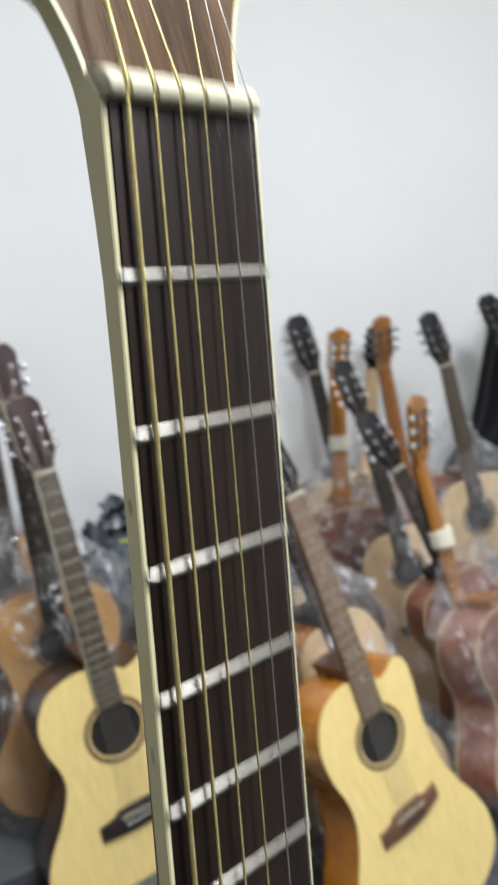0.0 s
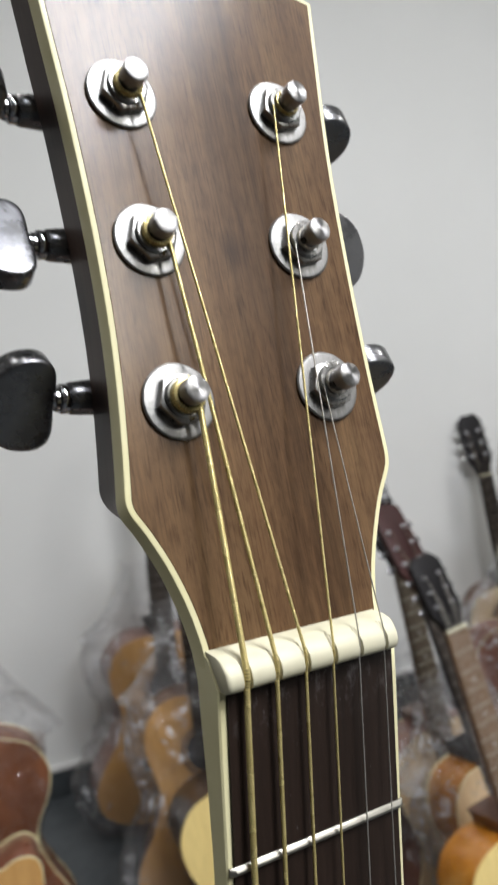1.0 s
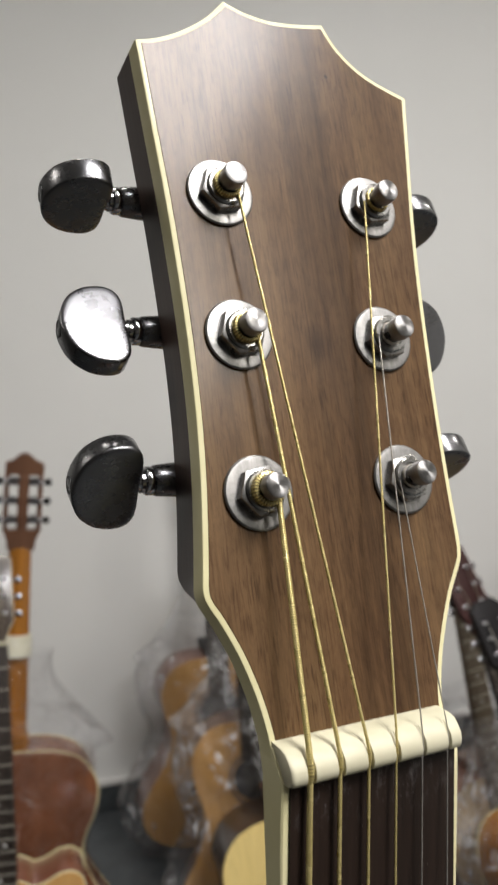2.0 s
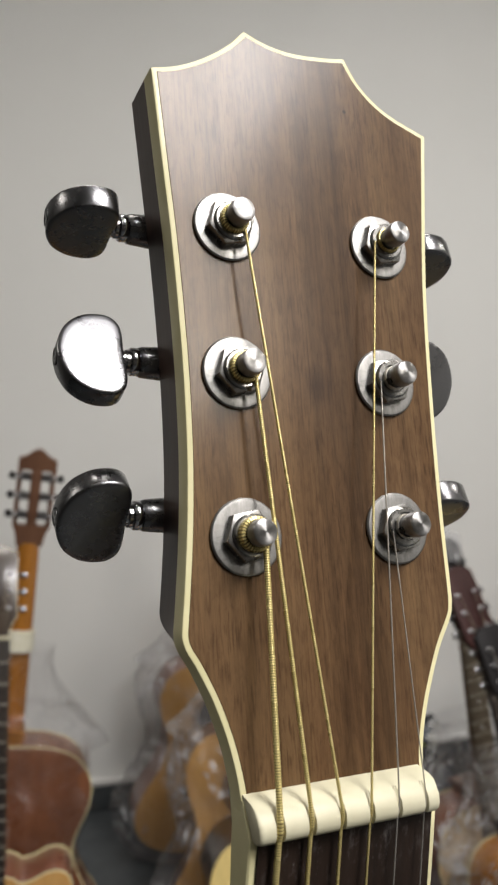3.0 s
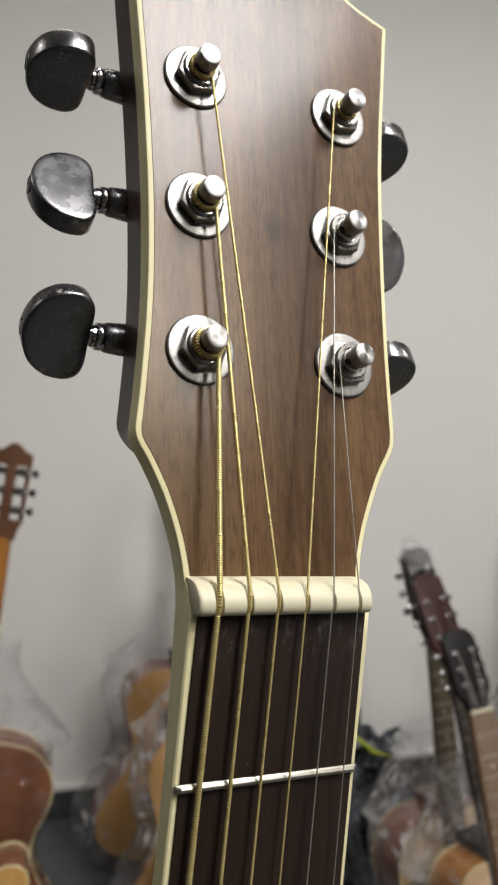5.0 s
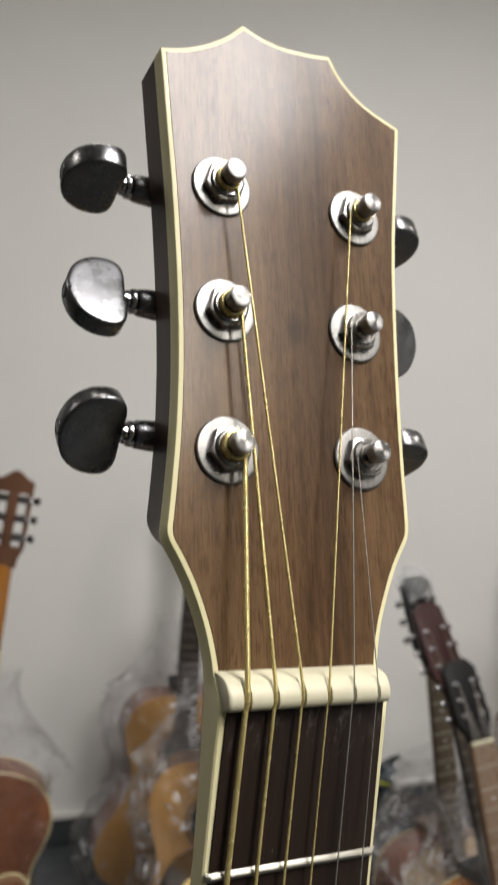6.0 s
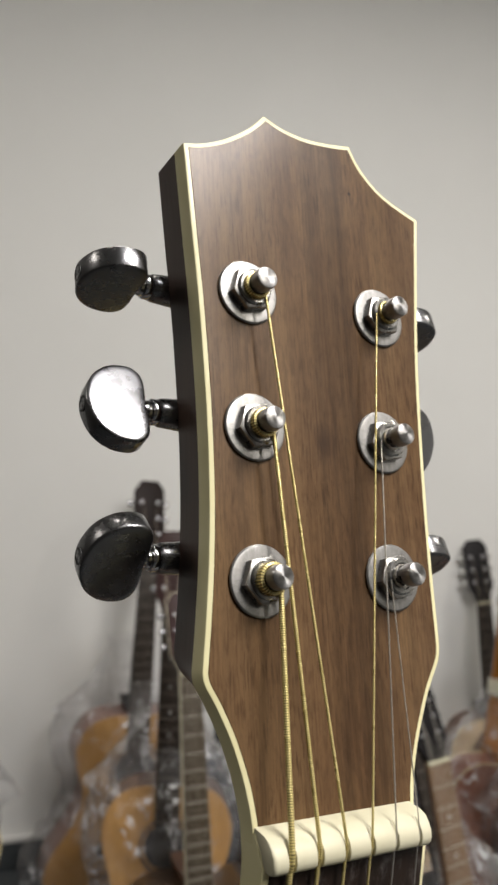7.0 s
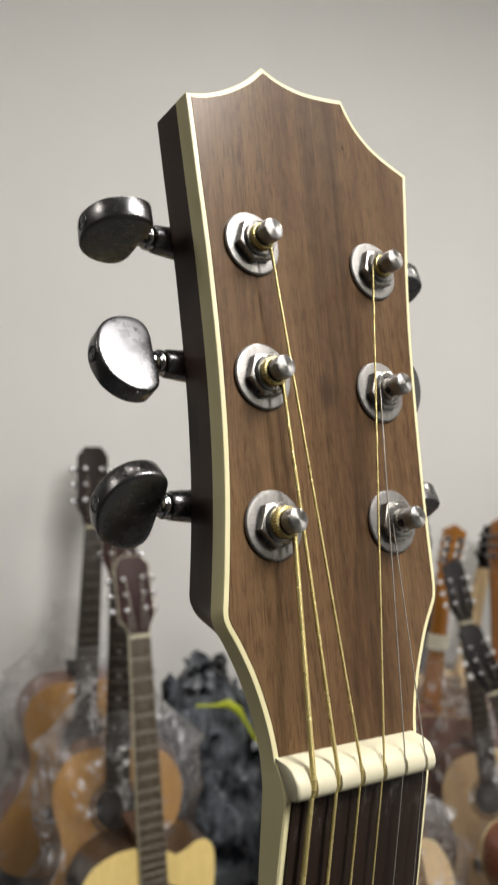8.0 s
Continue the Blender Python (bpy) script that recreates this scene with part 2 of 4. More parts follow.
M_BOARD_FRONT = dusty_board()
M_CHROME = chrome("chrome", (0.50, 0.50, 0.52), 0.07, 0.10)
M_BUTTON = chrome("worn_chrome", (0.19, 0.19, 0.195), 0.20, 0.20)
M_SCREW = chrome("dull_screw", (0.055, 0.055, 0.055), 0.42, 0.1)
M_SATIN = scuffed_steel("satin_steel", (0.30, 0.295, 0.285), 0.38)
M_NUTSTEEL = scuffed_steel("hex_nut_steel", (0.36, 0.355, 0.34), 0.24)
M_CAP = scuffed_steel("turned_steel", (0.33, 0.325, 0.32), 0.30, True)
M_GOLD = speckled("bronze_string", (0.64, 0.525, 0.205), (0.72, 0.60, 0.265), 300, 0.28, 0.5, bump=0.0)
# the string bronze again, darkened to paint the shade between windings
M_GROOVE_SHADE = speckled("bronze_groove_shade", (0.19, 0.15, 0.052), (0.24, 0.19, 0.07), 300, 0.45, 0.5, bump=0.0)
M_OLDSTRING = speckled("tarnished_string", (0.20, 0.17, 0.13), (0.28, 0.24, 0.19), 300, 0.4, 0.7, bump=0.0)
M_DULLFRET = chrome("dull_fret", (0.24, 0.22, 0.19), 0.5, 0.08)
M_CLEANFRET = chrome("clean_fret", (0.52, 0.50, 0.43), 0.5, 0.08)
M_DARKHEAD = wood("black_brown_head", (0.020, 0.012, 0.011), (0.012, 0.008, 0.007), 0.5, 1.0, 0.7, bump=0.05, spec=0.15)
M_DULLCHROME = chrome("dull_chrome", (0.36, 0.36, 0.37), 0.32, 0.1)
M_PEG = chrome("dark_chrome_peg", (0.22, 0.22, 0.225), 0.22, 0.1)
M_STEEL = speckled("steel_string", (0.50, 0.47, 0.42), (0.58, 0.55, 0.50), 300, 0.3, 0.7, bump=0.0)
M_WALL = painted_wall()
# unseen walls, coloured dark only so the chrome and gloss reflect less light
M_UNSEEN_WALL = speckled("unseen_wall_darkened", (0.050, 0.045, 0.040), (0.075, 0.068, 0.060), 3, 0.6)
M_CEIL = speckled("ceiling_paint", (0.76, 0.76, 0.74), (0.80, 0.80, 0.78), 3, 0.7)
M_FLOOR = speckled("dark_floor", (0.050, 0.056, 0.060), (0.085, 0.092, 0.096), 18, 0.5)
M_STEP = speckled("grey_board", (0.045, 0.052, 0.056), (0.075, 0.083, 0.088), 14, 0.45)
M_TRIM = speckled("trim_paint", (0.62, 0.62, 0.60), (0.70, 0.70, 0.68), 20, 0.5)
M_SPRUCE = wood("spruce_top", (0.84, 0.66, 0.27), (0.77, 0.58, 0.21), 0.34, 0.8, 0.35, coat=0.3, bump=0.05)
M_SPRUCE_PALE = wood("pale_spruce_top", (0.78, 0.60, 0.36), (0.70, 0.50, 0.28), 0.36, 0.8, 0.8, coat=0.3, bump=0.05)
M_AMBER = wood("amber_top", (0.60, 0.35, 0.125), (0.50, 0.27, 0.085), 0.3, 0.8, 0.8, coat=0.4, bump=0.05)
M_HONEY = wood("honey_mahogany", (0.50, 0.20, 0.022), (0.36, 0.13, 0.012), 0.26, 0.9, 0.8, coat=0.5, bump=0.05)
M_CARAMEL = wood("caramel_mahogany", (0.38, 0.155, 0.026), (0.22, 0.085, 0.014), 0.24, 0.9, 0.8, coat=0.6, bump=0.05)
M_RED = wood("red_mahogany", (0.26, 0.10, 0.055), (0.17, 0.06, 0.035), 0.3, 0.9, 0.8, coat=0.4, bump=0.05)
M_SIENNA = wood("sienna_mahogany", (0.21, 0.080, 0.036), (0.145, 0.052, 0.024), 0.28, 0.9, 0.7, coat=0.4, bump=0.05)
M_BROWN = wood("brown_mahogany", (0.17, 0.085, 0.05), (0.10, 0.048, 0.03), 0.32, 0.9, 0.8, coat=0.3, bump=0.05)
M_DARKBROWN = wood("dark_brown_lacquer", (0.050, 0.030, 0.018), (0.028, 0.017, 0.011), 0.3, 0.9, 0.7, coat=0.4, bump=0.05)
M_COGNAC = wood("cognac_mahogany", (0.29, 0.125, 0.040), (0.19, 0.078, 0.025), 0.28, 0.9, 0.8, coat=0.5, bump=0.05)
M_BLACKWOOD = wood("black_lacquer", (0.014, 0.013, 0.014), (0.008, 0.007, 0.008), 0.5, 1.0, 0.6, bump=0.03, spec=0.15)
M_DARKRED = wood("dark_red_lacquer", (0.048, 0.015, 0.013), (0.022, 0.008, 0.008), 0.45, 1.0, 0.7, bump=0.03, spec=0.2)
M_TANBOARD = wood("tan_board", (0.215, 0.135, 0.078), (0.135, 0.082, 0.047), 0.5, 1.2, 0.8, bump=0.1)
M_GREYBOARD = wood("grey_rosewood", (0.080, 0.060, 0.036), (0.046, 0.034, 0.021), 0.5, 1.2, 0.7, bump=0.1)
M_DULLHEAD = wood("dull_brown_head", (0.042, 0.021, 0.020), (0.026, 0.013, 0.013), 0.5, 1.0, 0.7, bump=0.05, spec=0.2)
# near-black colour that stands in for the shade inside holes
M_HOLE_SHADE = Nodes("painted_hole_shade", (0.012, 0.010, 0.009), 0.9).mat
M_WHITEKEY = speckled("pearl_plastic", (0.50, 0.50, 0.48), (0.62, 0.62, 0.60), 80, 0.25, bump=0.02)
M_TAPE = speckled("paper_tape", (0.66, 0.64, 0.50), (0.72, 0.70, 0.58), 70, 0.7)
M_FILM = film_plastic(veil=(0.02, 0.13), painted_glint=1.0)
M_FILM_MILKY = film_plastic("milky_film", (0.03, 0.13), 0.6)
M_FILM_SOFT = film_plastic("smooth_film", (0.0, 0.035), 0.12)
M_FILM_TIP = film_plastic("crumpled_film", (0.15, 0.42), 0.6)
M_BAG = speckled("dark_plastic_bag", (0.010, 0.012, 0.015), (0.27, 0.30, 0.34), 9, 0.24, bump=0.7, dist=0.006, lo=0.43, hi=0.66)
M_RIBBON = speckled("yellow_green_ribbon", (0.42, 0.50, 0.03), (0.52, 0.58, 0.05), 40, 0.4)
M_CASE = speckled("black_nylon", (0.004, 0.004, 0.005), (0.008, 0.008, 0.010), 60, 0.6, Specular_IOR_Level=0.1, bump=0.3, dist=0.002)
M_DOT = Nodes("dot_black", (0.02, 0.02, 0.02), 0.4).mat
M_SIDEDOT = Nodes("dot_brown", (0.09, 0.075, 0.05), 0.5).mat


# ---- mesh helpers ----
def finish(bm, smooth=30):
    bmesh.ops.recalc_face_normals(bm, faces=bm.faces)
    if smooth:
        for fc in bm.faces:
            fc.smooth = True
        lim = radians(smooth)
        for e in bm.edges:
            if len(e.link_faces) == 2 and e.calc_face_angle(0) > lim:
                e.smooth = False
    return bm


def mesh_of(name, bm, material, smooth=30):
    finish(bm, smooth)
    me = bpy.data.meshes.new(name)
    bm.to_mesh(me)
    bm.free()
    for m in material if isinstance(material, tuple) else (material,):
        me.materials.append(m)
    return me


def part(name, bm, material, parent=None, label="", smooth=30):
    ob = new(name, mesh_of(name, bm, material, smooth))
    ob.parent = parent
    if label:
        tagged(ob, label)
    return ob


def shared(name, me, parent, m=None):
    ob = new(name, me)
    ob.parent = parent
    if m is not None:
        ob.matrix_local = m
    return ob


def thing(name, m, label, category, group="", kind=""):
    ob = new(name)
    ob.empty_display_size = 0.05
    ob.matrix_world = m
    return tagged(ob, label, category, group, kind)


def spline(points, per=6, closed=False):
    """A smooth line through the points; a point given three values (x, y, 1) is a corner."""
    runs, out, n = [], [], len(points)
    pts = [Vector(p[:2]) for p in points]
    sharp = [len(p) > 2 for p in points]
    count = n if closed else n - 1
    for i in range(count):
        a, b = pts[i], pts[(i + 1) % n]
        p = a - (b - a) * 0.0 if sharp[i] or (not closed and i == 0) else pts[i - 1]
        q = b if sharp[(i + 1) % n] or (not closed and i == n - 2) else pts[(i + 2) % n]
        for k in range(per):
            t = k / per
            m0, m1 = (b - p) * 0.5, (q - a) * 0.5
            h = (2 * t**3 - 3 * t**2 + 1) * a + (t**3 - 2 * t**2 + t) * m0 + (-2 * t**3 + 3 * t**2) * b + (t**3 - t**2) * m1
            out.append(h)
    if not closed:
        out.append(pts[-1])
    return out


def inset(points, d):
    """A closed outline (counter-clockwise) moved inwards by d."""
    out, n = [], len(points)
    for i in range(n):
        a, b, c = points[i - 1], points[i], points[(i + 1) % n]
        e1, e2 = (b - a), (c - b)
        n1 = Vector((-e1.y, e1.x)).normalized() if e1.length > 1e-9 else Vector((0, 0))
        n2 = Vector((-e2.y, e2.x)).normalized() if e2.length > 1e-9 else Vector((0, 0))
        k = n1 + n2
        k = k / max(0.5, k.length_squared / 2) if k.length > 1e-6 else n1
        out.append(b + k * d)
    return out


def ccw(points):
    area = sum(points[i - 1].x * p.y - p.x * points[i - 1].y for i, p in enumerate(points))
    return points if area > 0 else points[::-1]


def prism(points, z0, z1, edge=0.0, bm=None, m=None, edge_low=0.0):
    """A plate with the outline from z0 up to z1, its upper (and lower) rim rounded by edge."""
    bm = bm or bmesh.new()
    m = m or Matrix()
    points = ccw([Vector(p) for p in points])
    levels = []
    if edge_low:
        levels += [(z0, edge_low), (z0 + edge_low * 0.3, edge_low * 0.3), (z0 + edge_low, 0)]
    else:
        levels += [(z0, 0)]
    if edge:
        levels += [(z1 - edge, 0), (z1 - edge * 0.3, edge * 0.3), (z1, edge)]
    else:
        levels += [(z1, 0)]
    rings = []
    for z, d in levels:
        ring = inset(points, d) if d else points
        rings.append([bm.verts.new(m @ Vector((p.x, p.y, z))) for p in ring])
    n = len(points)
    for a, b in zip(rings, rings[1:]):
        for i in range(n):
            j = (i + 1) % n
            bm.faces.new((a[i], a[j], b[j], b[i]))
    bm.faces.new(rings[-1])
    bm.faces.new(rings[0][::-1])
    return bm


def box(x0, x1, y0, y1, z0, z1, bm=None, m=None, edge=0.0):
    return prism([Vector((x0, y0)), Vector((x1, y0)), Vector((x1, y1)), Vector((x0, y1))], z0, z1, edge, bm, m, edge)


def tube(points, radius, seg=8, bm=None, closed=False, cap=True):
    """A round bar along the points; radius: one value, or one a point."""
    bm = bm or bmesh.new()
    points = [Vector(p) for p in points]
    n = len(points)
    radii = radius if isinstance(radius, (list, tuple)) else [radius] * n
    rings, side = [], None
    for i, p in enumerate(points):
        a = points[i - 1] if i or closed else p
        b = points[(i + 1) % n] if i < n - 1 or closed else p
        way = (b - a).normalized()
        if side is None:
            side = way.orthogonal().normalized()
        side = (side - way * side.dot(way)).normalized()
        up = way.cross(side)
        rings.append([bm.verts.new(p + (side * math.cos(k) + up * math.sin(k)) * radii[i]) for k in (2 * math.pi * j / seg for j in range(seg))])
    pairs = list(zip(rings, rings[1:])) + ([(rings[-1], rings[0])] if closed else [])
    for a, b in pairs:
        for j in range(seg):
            bm.faces.new((a[j], a[(j + 1) % seg], b[(j + 1) % seg], b[j]))
    if cap and not closed:
        bm.faces.new(rings[0][::-1])
        bm.faces.new(rings[-1])
    return bm


def lathe(profile, seg=24, bm=None, m=None):
    """A turned piece round z from (radius, z) pairs."""
    bm = bm or bmesh.new()
    m = m or Matrix()
    rings = []
    for r, z in profile:
        if r <= 1e-6:
            rings.append([bm.verts.new(m @ Vector((0, 0, z)))])
        else:
            rings.append([bm.verts.new(m @ Vector((r * math.cos(2 * math.pi * j / seg), r * math.sin(2 * math.pi * j / seg), z))) for j in range(seg)])
    for a, b in zip(rings, rings[1:]):
        for j in range(seg):
            k = (j + 1) % seg
            if len(a) == 1 and len(b) > 1:
                bm.faces.new((a[0], b[k], b[j]))
            elif len(b) == 1 and len(a) > 1:
                bm.faces.new((a[j], a[k], b[0]))
            elif len(a) > 1:
                bm.faces.new((a[j], a[k], b[k], b[j]))
    if len(rings[0]) > 1:
        bm.faces.new(rings[0][::-1])
    if len(rings[-1]) > 1:
        bm.faces.new(rings[-1])
    return bm


# ---- the room ----
def room():
    for name, ext in (("wall_north", (-3.2, 3.6, WALL, WALL + 0.15)), ("wall_south", (-3.2, 3.6, -3.35, -3.2)), ("wall_west", (-3.35, -3.2, -3.35, WALL + 0.15)), ("wall_east", (3.6, 3.75, -3.35, WALL + 0.15))):
        # west and south are out of view and darkened to dim reflections
        paint = M_UNSEEN_WALL if name in ("wall_west", "wall_south") else M_WALL
        tagged(part(name, box(*ext, FLOOR, CEIL), paint, smooth=0), "plain off-white painted wall of the shop" if paint is M_WALL else "unseen wall, coloured dark to keep reflections dim", "wall", kind="structure")
    tagged(part("floor", box(-3.35, 3.75, -3.35, WALL + 0.15, FLOOR - 0.1, FLOOR), M_FLOOR, smooth=0), "dark grey floor under the guitars", "floor", kind="structure")
    tagged(part("ceiling", box(-3.35, 3.75, -3.35, WALL + 0.15, CEIL, CEIL + 0.1), M_CEIL, smooth=0), "plain white ceiling with inferred light panels and added fill panels", "ceiling", kind="structure")
    tagged(part("baseboard", box(-3.2, 3.6, WALL - 0.012, WALL - 0.0005, FLOOR, 0.221, edge=0.002), M_STEP, smooth=0), "dark grey skirting board along the wall", "baseboard", kind="structure")
    tagged(part("trim", box(-3.2, 3.6, WALL - 0.016, WALL - 0.0005, 0.223, 0.238, edge=0.003), M_TRIM, smooth=0), "narrow pale cap strip on the dark skirting", "trim", kind="structure")
    for x, y, sx, sy, watts, turn, *colour in LAMPS:
        ob = thing("ceiling_light", pose(x, y, CEIL, 0, 0, turn), "unseen white ceiling panel, inferred from sheen and shadows or added as fill", "ceiling light", "ceiling lights", "structure")
        bm = bmesh.new()
        for a, b, c, e in ((-sx / 2 - 0.03, sx / 2 + 0.03, -sy / 2 - 0.03, -sy / 2), (-sx / 2 - 0.03, sx / 2 + 0.03, sy / 2, sy / 2 + 0.03), (-sx / 2 - 0.03, -sx / 2, -sy / 2, sy / 2), (sx / 2, sx / 2 + 0.03, -sy / 2, sy / 2)):
            box(a, b, c, e, -0.06, -0.001, bm)
        part("frame", bm, M_TRIM, ob, smooth=0)


room()

# ---- guitars: shared shapes ----
SCALE = 0.648


def fret_at(n):
    return SCALE * (1 - 2 ** (-n / 12))


BOUT = [(0.03, 0.0), (0.075, -0.004), (0.115, -0.026), (0.139, -0.075), (0.136, -0.130), (0.121, -0.180), (0.121, -0.225), (0.146, -0.285), (0.182, -0.345), (0.196, -0.400), (0.182, -0.450), (0.135, -0.487), (0.065, -0.502)]
HORN = [(0.030, -0.020), (0.045, -0.031), (0.064, -0.027), (0.086, -0.015), (0.106, -0.016), (0.119, -0.034), (0.120, -0.075), (0.114, -0.125), (0.113, -0.175)] + BOUT[6:]


def body_outline(cutaway, top=-0.36, length=1.0, width=1.0, per=5):
    right = HORN if cutaway else BOUT
    pts = [(x * width, y) for x, y in right] + [(0.0, -0.505)] + [(-x * width, y) for x, y in BOUT[::-1]]
    return ccw([Vector((p.x, top + p.y * length)) for p in spline(pts, per, True)])


def plate_with_hole(outline, z0, z1, centre, radius, seg=32):
    """A soundboard: a plate with a round hole."""
    bm = bmesh.new()
    ring = [Vector((centre[0] + radius * math.cos(2 * math.pi * k / seg), centre[1] + radius * math.sin(2 * math.pi * k / seg))) for k in range(seg)]
    for z in (z0, z1):
        vs = [bm.verts.new((p.x, p.y, z)) for p in outline]
        hs = [bm.verts.new((p.x, p.y, z)) for p in ring]
        es = [bm.edges.new((vs[i - 1], vs[i])) for i in range(len(vs))] + [bm.edges.new((hs[i - 1], hs[i])) for i in range(seg)]
        bmesh.ops.triangle_fill(bm, use_beauty=True, use_dissolve=False, edges=es)
        if z == z0:
            low = (vs, hs)
        else:
            for a, b in ((low[0], vs), (low[1], hs)):
                for i in range(len(a)):
                    bm.faces.new((a[i - 1], a[i], b[i], b[i - 1]))
    return bm


def body_shell(outline, z0, z1):
    """Back and sides: a closed tray under the soundboard."""
    bm = bmesh.new()
    prism(outline, z0, z1, 0.0, bm, None, 0.006)
    return bm


def ring_bm(r0, r1, z0, z1, cx, cy, seg=36):
    bm = bmesh.new()
    rings = [[bm.verts.new((cx + r * math.cos(2 * math.pi * k / seg), cy + r * math.sin(2 * math.pi * k / seg), z)) for k in range(seg)] for r, z in ((r0, z0), (r1, z0), (r1, z1), (r0, z1))]
    for i in range(4):
        a, b = rings[i], rings[(i + 1) % 4]
        for k in range(seg):
            bm.faces.new((a[k], a[(k + 1) % seg], b[(k + 1) % seg], b[k]))
    return bm


def bridge_bm(w=0.078, m=None):
    pts = spline([(-w, -0.020, 1), (-w, 0.008, 1), (-w * 0.62, 0.013), (-w * 0.40, 0.022), (w * 0.40, 0.022), (w * 0.62, 0.015), (w, 0.020, 1), (w, -0.008, 1), (w * 0.5, -0.022), (0, -0.026), (-w * 0.5, -0.024)], 4, True)
    return prism(pts, 0, 0.008, 0.002, None, m)


def neck_bm(w0, w1, y0, y1, z_top, d0, d1, seg=10):
    """The rounded back of a neck, from y0 (nut) to y1 (body)."""
    bm = bmesh.new()
    rings = []
    for i in range(7):
        t = i / 6
        y, w, dp = y0 + (y1 - y0) * t, w0 + (w1 - w0) * t, d0 + (d1 - d0) * t
        ring = [Vector((w / 2 * math.cos(math.pi * k / seg), y, z_top - dp * max(0.0, math.sin(math.pi * k / seg)) ** 0.8)) for k in range(seg + 1)]
        rings.append([bm.verts.new(p) for p in ring])
    for a, b in zip(rings, rings[1:]):
        for j in range(seg):
            bm.faces.new((a[j], a[j + 1], b[j + 1], b[j]))
        bm.faces.new((a[0], b[0], b[-1], a[-1]))
    bm.faces.new(rings[0])
    bm.faces.new(rings[-1][::-1])
    return bm


def small_tuner_mesh(name, style, side):
    """Shaft, button and post of one tuning machine of a guitar farther off; the button points to the given side."""
    key = M_WHITEKEY if style == "white" else M_PEG
    bm = bmesh.new()
    s = side
    tube([(-0.004 * s, 0, -0.018), (0.020 * s, 0, -0.018)], 0.0028, 8, bm)
    box(-0.010, 0.010, -0.007, 0.007, -0.022, -0.0155, bm)
    metal = len(bm.faces)
    pts = spline([(0.018 * s, -0.004, 1), (0.018 * s, 0.004, 1), (0.023 * s, 0.0075), (0.029 * s, 0.0065), (0.032 * s, 0.0), (0.029 * s, -0.0065), (0.023 * s, -0.0075)], 3, True)
    prism(pts, -0.0215, -0.0145, 0.0015, bm, None, 0.0015)
    button = len(bm.faces)
    lathe([(0.0050, 0.0002), (0.0050, 0.0013), (0.0042, 0.0016), (0.0042, 0.0030), (0.0028, 0.0032), (0.0028, 0.0095), (0.0020, 0.0105)], 12, bm)
    bm.faces.ensure_lookup_table()
    for i, fc in enumerate(bm.faces):
        fc.material_index = 1 if metal <= i < button else 0
    return mesh_of(name, bm, (M_DULLCHROME, key))


TUNERS = {(style, side): small_tuner_mesh("tuner", style, side) for style in ("chrome", "white") for side in (-1, 1)}
FRET_MESH = mesh_of("fret", tube([(-0.5, 0, 0.0004), (0.5, 0, 0.0004)], 0.0011, 6), M_DULLFRET)
CLEAN_FRET_MESH = mesh_of("fret", tube([(-0.5, 0, 0.0004), (0.5, 0, 0.0004)], 0.0010, 6), M_CLEANFRET)
bm = lathe([(0.003, 0.0), (0.003, 0.0007), (0.002, 0.0009)], 12)
INLAY_MESH = mesh_of("inlay_dot", bm, M_WHITEKEY)

HEADS = {
    "square": [(-0.022, 0.0, 1), (-0.025, 0.020), (-0.036, 0.045, 1), (-0.032, 0.185, 1), (-0.012, 0.196), (0, 0.199), (0.012, 0.196), (0.032, 0.185, 1), (0.036, 0.045, 1), (0.025, 0.020), (0.022, 0.0, 1)],
    "crest": [(-0.022, 0.0, 1), (-0.025, 0.020), (-0.036, 0.040, 1), (-0.039, 0.170, 1), (-0.018, 0.180), (-0.006, 0.192, 1), (0.006, 0.192, 1), (0.018, 0.180), (0.039, 0.170, 1), (0.036, 0.040, 1), (0.025, 0.020), (0.022, 0.0, 1)],
    "chamfer": [(-0.022, 0.0, 1), (-0.026, 0.022), (-0.037, 0.045, 1), (-0.036, 0.170, 1), (-0.020, 0.192, 1), (0.020, 0.192, 1), (0.036, 0.170, 1), (0.037, 0.045, 1), (0.026, 0.022), (0.022, 0.0, 1)],
}


def slotted_head(bm, z0, z1):
    """A classical head: two long slots right through, and a crested top."""
    for x0, x1 in ((-0.036, -0.027), (-0.010, 0.010), (0.027, 0.036)):
        box(x0, x1, 0.040, 0.150, z0, z1, bm, None, 0.001)
    prism(spline([(-0.026, 0.0, 1), (0.026, 0.0, 1), (0.028, 0.02), (0.036, 0.0402, 1), (-0.036, 0.0402, 1), (-0.028, 0.02)], 4, True), z0, z1, 0.001, bm)
    prism(spline([(-0.036, 0.1498, 1), (0.036, 0.1498, 1), (0.036, 0.172, 1), (0.022, 0.178), (0.010, 0.188), (0, 0.192), (-0.010, 0.188), (-0.022, 0.178), (-0.036, 0.172, 1)], 4, True), z0, z1, 0.001, bm)
    return bm


def guitar_axes(nut, right_lean, back_lean, spin):
    """The frame of a guitar: x across, y up the neck, z out of its face. spin turns it about its neck; 180 shows its back."""
    up = Vector((math.tan(radians(right_lean)), math.tan(radians(back_lean)), 1)).normalized()
    face = Vector((0, -1, 0))
    face = (face - up * face.dot(up)).normalized()
    across = up.cross(face)
    m = Matrix((across, up, face)).transposed().to_4x4()
    m.translation = nut
    return m @ pose(0, 0, 0, 0, spin, 0)


